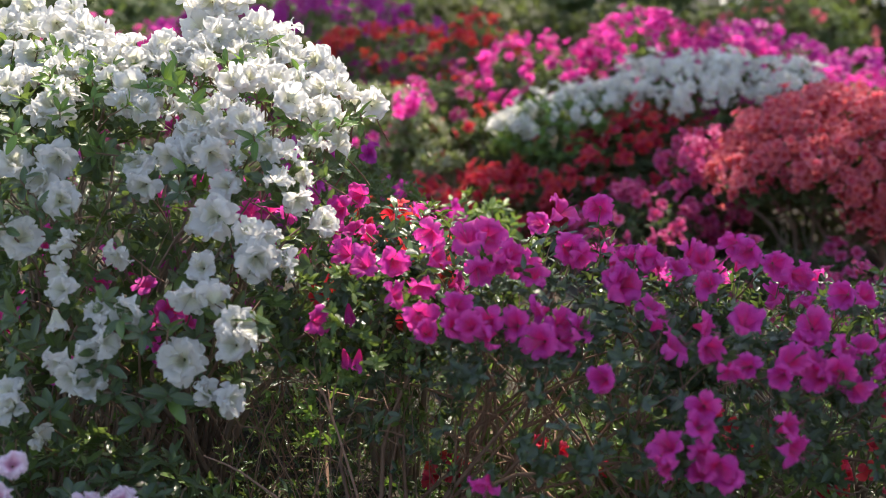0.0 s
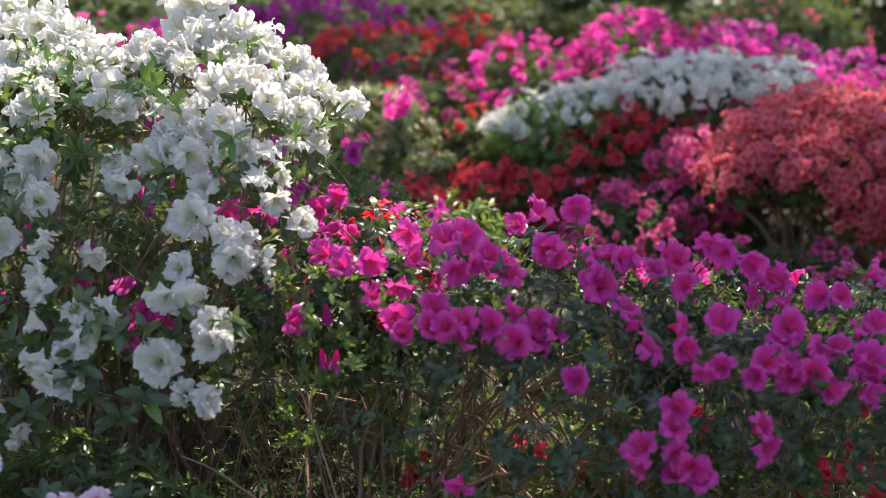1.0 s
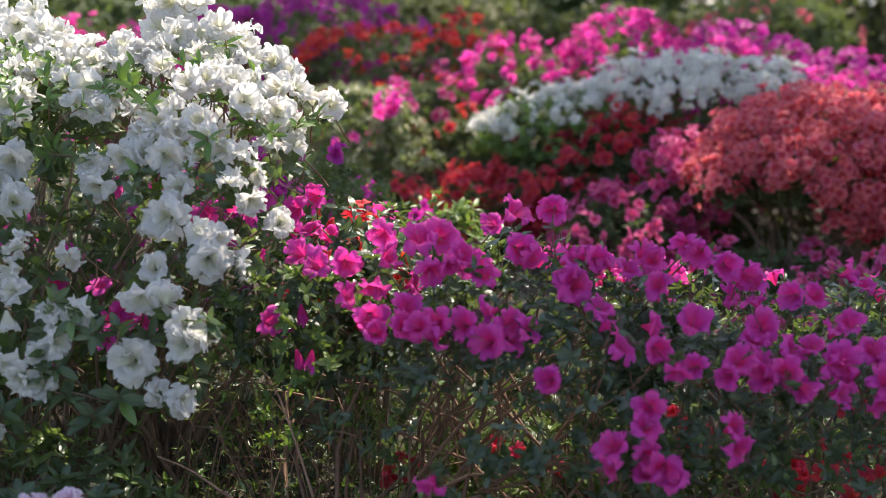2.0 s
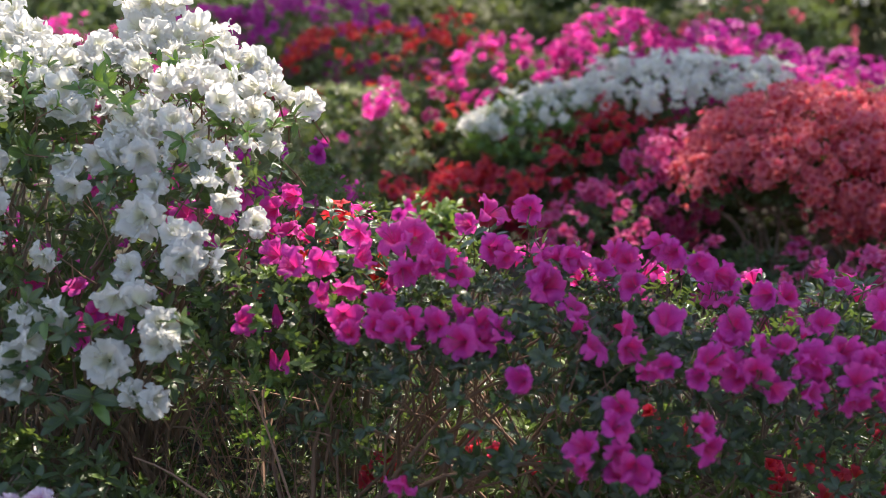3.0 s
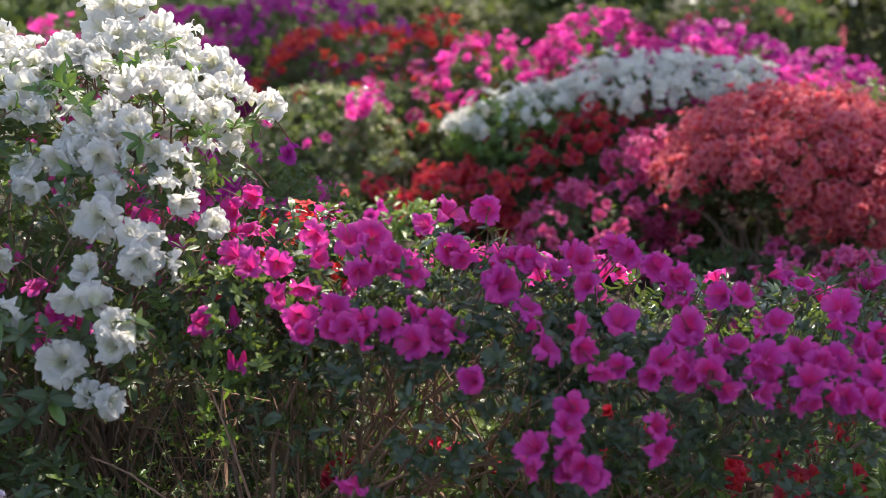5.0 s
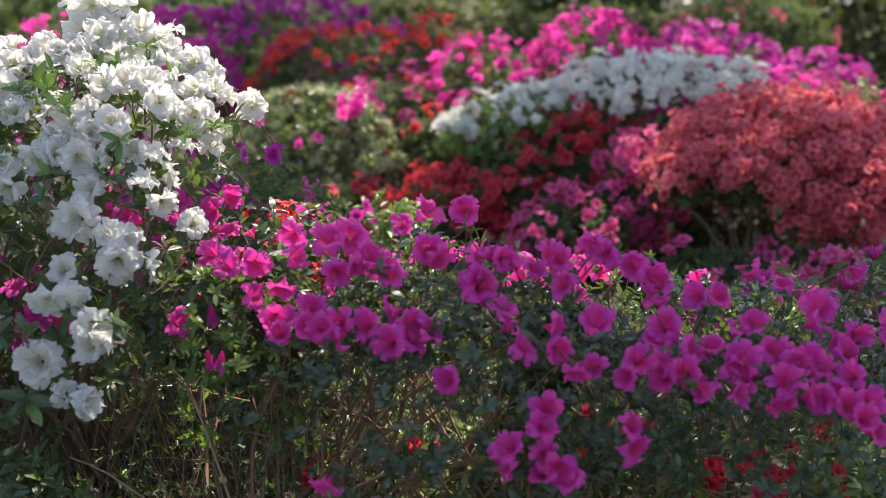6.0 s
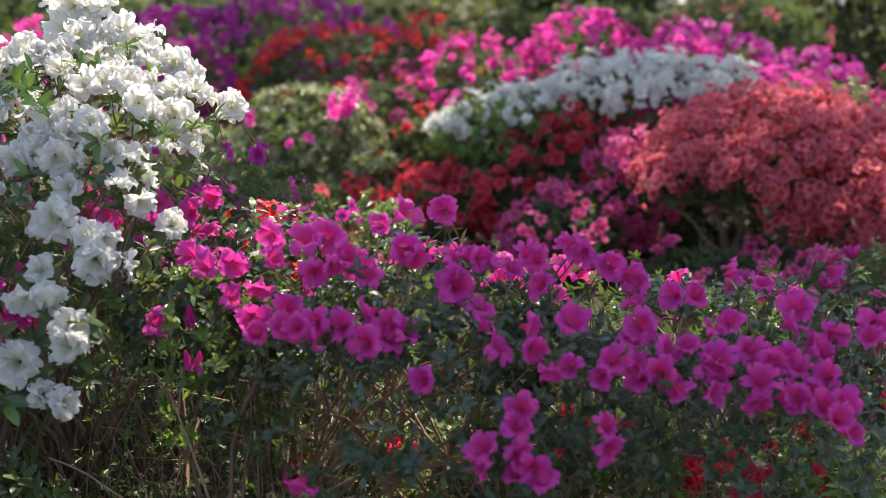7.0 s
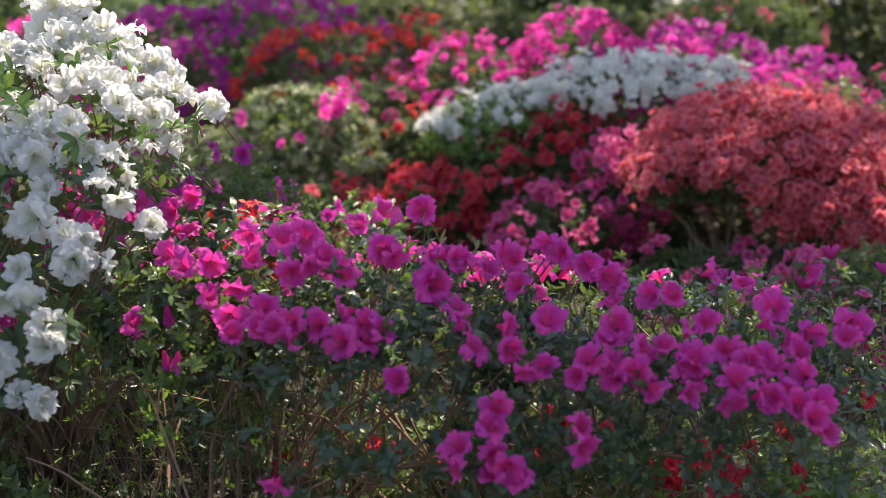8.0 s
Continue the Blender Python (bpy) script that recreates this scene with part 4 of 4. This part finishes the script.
def undergrowth(west, east, mat, count, seed, label, near=2.4, far=3.7, length=0.040, top=0.45):
    """Thin shoots and seedlings in the open ground between the bushes."""
    rng, sh = np.random.default_rng(seed), Shape()
    kinds = [whorl(90 + i, length, length * 0.3, 6, 4) for i in range(4)]
    for k in range(count):
        p = Vector((rng.uniform(west, east), rng.uniform(near, far), rng.uniform(0.01, 1) ** 1.3 * top))
        sh.add(kinds[rng.integers(4)], facing(p, Vector(rng.normal(size=3)) * 0.5 + Vector((0, 0, 1)), rng.uniform(0, 6.28), rng.uniform(0.5, 1.0)))
    return tagged(new("undergrowth", sh.mesh("undergrowth", mat)), label, "undergrowth", kind="stuff")


def twigs():
    """Bare thin stems standing among the undergrowth."""
    rng, sh = np.random.default_rng(45), Shape()
    for k in range(420):
        x, y = rng.uniform(-0.9, 0.9), rng.uniform(2.35, 3.3)
        limb(sh, rng, (x, y, -0.01), (x + rng.normal() * 0.16, y + rng.normal() * 0.1, rng.uniform(0.25, 0.6)), rng.uniform(0.0010, 0.0026), 0.02, 6, 4)
    return tagged(new("twigs", sh.mesh("twigs", TWIG)), "bare reddish brown twigs standing in the undergrowth", "twigs", kind="stuff")


undergrowth(-0.9, 0.6, BRIGHT_LEAF, 330, 44, "thin light green seedlings and shoots on the soil", 2.55)
undergrowth(0.4, 1.7, FRESH_LEAF, 500, 46, "low green shoots on the soil under the magenta bushes")
# the light leaf colour stands in for sun dapples near the soil
undergrowth(-0.95, 0.25, FRESH_LEAF, 420, 47, "small leaves on thin shoots near the soil, yellowish for dapples of sun", 2.5, 3.0, 0.022, 0.5)
undergrowth(-0.95, 1.5, LEAF, 1600, 55, "low dark green leaves covering the soil between the stems", 2.6, 3.9, 0.045, 0.14)
twigs()
# added leaf mass standing for the dark of the hollow under the coral crown
azalea("dark_azalea", "added dark leafy azalea that fills the shaded hollow behind the coral trunks",
       [(1.75, 5.75, 0.22, 0.75, 0.25, 0.28), (1.1, 5.7, 0.15, 0.4, 0.2, 0.2)], ROSE, 30, 900, DARK_LEAF, seed=38, picked=30)
azalea("crimson_azalea", "crimson pink azalea beside the coral one",
       [(2.65, 6.0, 0.55, 0.45, 0.4, 0.32)], ROSE, 260, 300, seed=25, picked=100, fine=False)
azalea("fresh_shrub", "small shrub with yellow-green new leaves in the sun",
       [(2.22, 5.72, 0.62, 0.13, 0.13, 0.24)], RED, 0, 90, FRESH_LEAF, seed=36, stems=8)
azalea("olive_shrub", "loose olive green shrub in thin sun", [(0.1, 9.6, 0.65, 1.3, 0.7, 0.58), (1.5, 9.6, 0.6, 0.9, 0.6, 0.55)], RED, 0, 2800, OLIVE_LEAF, seed=26, leaf_size=(1.5, 2.4))
# the white flowers are added to stand in for bright glints on the leaves
azalea("olive_shrub", "dull olive green shrub, its glints drawn as small white flowers", [(3.4, 9.8, 0.7, 1.3, 0.8, 0.75), (2.3, 9.6, 0.55, 0.7, 0.5, 0.6)], WHITE, 60, 3600, OLIVE_LEAF, seed=27, reach=0.028, low=0.75, picked=60, leaf_size=(1.5, 2.4))
azalea("dark_shrub", "dark green shrub at the edge of the bed", [(-3.0, 9.8, 0.7, 1.4, 0.8, 0.75), (-1.2, 10.2, 0.6, 1.2, 0.6, 0.7)], RED, 0, 3000, DARK_LEAF, seed=28, leaf_size=(1.5, 2.4))
azalea("coral_azalea", "tall loose coral pink azalea among dark shrubs",
       [(2.5, 9.0, 0.92, 0.6, 0.4, 0.36)], CORAL, 90, 700, seed=37, reach=0.034, picked=60, fine=False, low=0.6)


def hedge_row():
    rng = np.random.default_rng(40)
    for x in np.arange(-8, 10, 1.3):
        lumps = [(x, 13.5 + rng.uniform(-0.8, 0.8), 0.9, 1.6, 1.0, 1.2 + rng.uniform(-0.2, 0.3)), (x + rng.uniform(-0.6, 0.6), 13.2, 1.5, 0.9, 0.8, 0.9)]
        h = tagged(new("hedge_shrub"), "tall dark hedge shrub closing the garden behind the bed", "hedge", "hedge shrubs")
        branches(h, lumps, [(x, 13.5)], 8, rng, 0.03, BARK, False, 1)
        foliage(h, lumps, 480, rng, CROWN_LEAVES, DARK_LEAF, 0.05, (0.75, 1.0), (3.0, 4.4))


hedge_row()


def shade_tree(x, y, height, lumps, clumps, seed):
    """An unseen tree added beside the bed, each lump of its crown placed to throw broken shade over it. clumps: how
    many tufts of leaves each lump of the crown has.
    """
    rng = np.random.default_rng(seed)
    tree = thing_at("tree", x, y, "added tree out of view, its loose leafy crown placed to shade the azaleas", "tree", "shade trees")
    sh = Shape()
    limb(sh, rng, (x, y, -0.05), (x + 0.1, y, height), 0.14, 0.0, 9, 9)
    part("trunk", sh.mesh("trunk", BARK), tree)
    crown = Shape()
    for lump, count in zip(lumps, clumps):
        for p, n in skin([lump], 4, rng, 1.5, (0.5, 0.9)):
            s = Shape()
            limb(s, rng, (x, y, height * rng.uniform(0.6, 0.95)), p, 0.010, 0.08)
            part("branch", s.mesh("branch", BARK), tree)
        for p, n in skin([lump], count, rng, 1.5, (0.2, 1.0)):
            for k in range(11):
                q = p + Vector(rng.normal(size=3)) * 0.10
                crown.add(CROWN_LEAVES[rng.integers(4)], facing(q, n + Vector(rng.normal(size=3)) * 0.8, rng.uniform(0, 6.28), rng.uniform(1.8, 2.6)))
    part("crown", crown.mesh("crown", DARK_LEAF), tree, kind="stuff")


# trees out of view: crown lumps set so their shade falls on chosen bushes
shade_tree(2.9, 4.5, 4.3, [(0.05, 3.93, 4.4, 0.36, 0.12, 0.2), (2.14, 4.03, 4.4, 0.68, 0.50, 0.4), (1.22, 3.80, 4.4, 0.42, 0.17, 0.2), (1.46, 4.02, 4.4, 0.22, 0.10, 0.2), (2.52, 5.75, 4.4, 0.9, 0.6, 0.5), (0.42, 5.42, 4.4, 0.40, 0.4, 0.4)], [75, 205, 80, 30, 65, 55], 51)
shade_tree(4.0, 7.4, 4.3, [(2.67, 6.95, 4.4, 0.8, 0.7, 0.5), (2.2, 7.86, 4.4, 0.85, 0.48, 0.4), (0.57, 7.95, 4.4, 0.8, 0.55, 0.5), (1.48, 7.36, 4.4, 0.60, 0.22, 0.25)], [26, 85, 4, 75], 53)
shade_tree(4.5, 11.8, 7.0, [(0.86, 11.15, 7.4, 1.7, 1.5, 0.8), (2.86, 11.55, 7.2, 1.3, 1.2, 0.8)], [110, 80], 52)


def litter():
    """Dead leaves on the soil."""
    rng, sh = np.random.default_rng(41), Shape()
    for k in range(4200):
        x, y = rng.normal() * 1.6 + 0.3, rng.normal() * 2.0 + 3.2
        leaf_sheet(sh, pose(x, y, 0.015 + rng.uniform(0, 0.02), rng.uniform(-25, 25), rng.uniform(-30, 30), rng.uniform(0, 360)), rng.uniform(0.025, 0.05), rng.uniform(0.01, 0.02), rng.uniform(-0.3, 0.4), 3, 4)
    return tagged(new("leaf_litter", sh.mesh("leaf_litter", DEAD_LEAF)), "brown fallen leaves scattered on the soil", "leaf litter", kind="stuff")


litter()
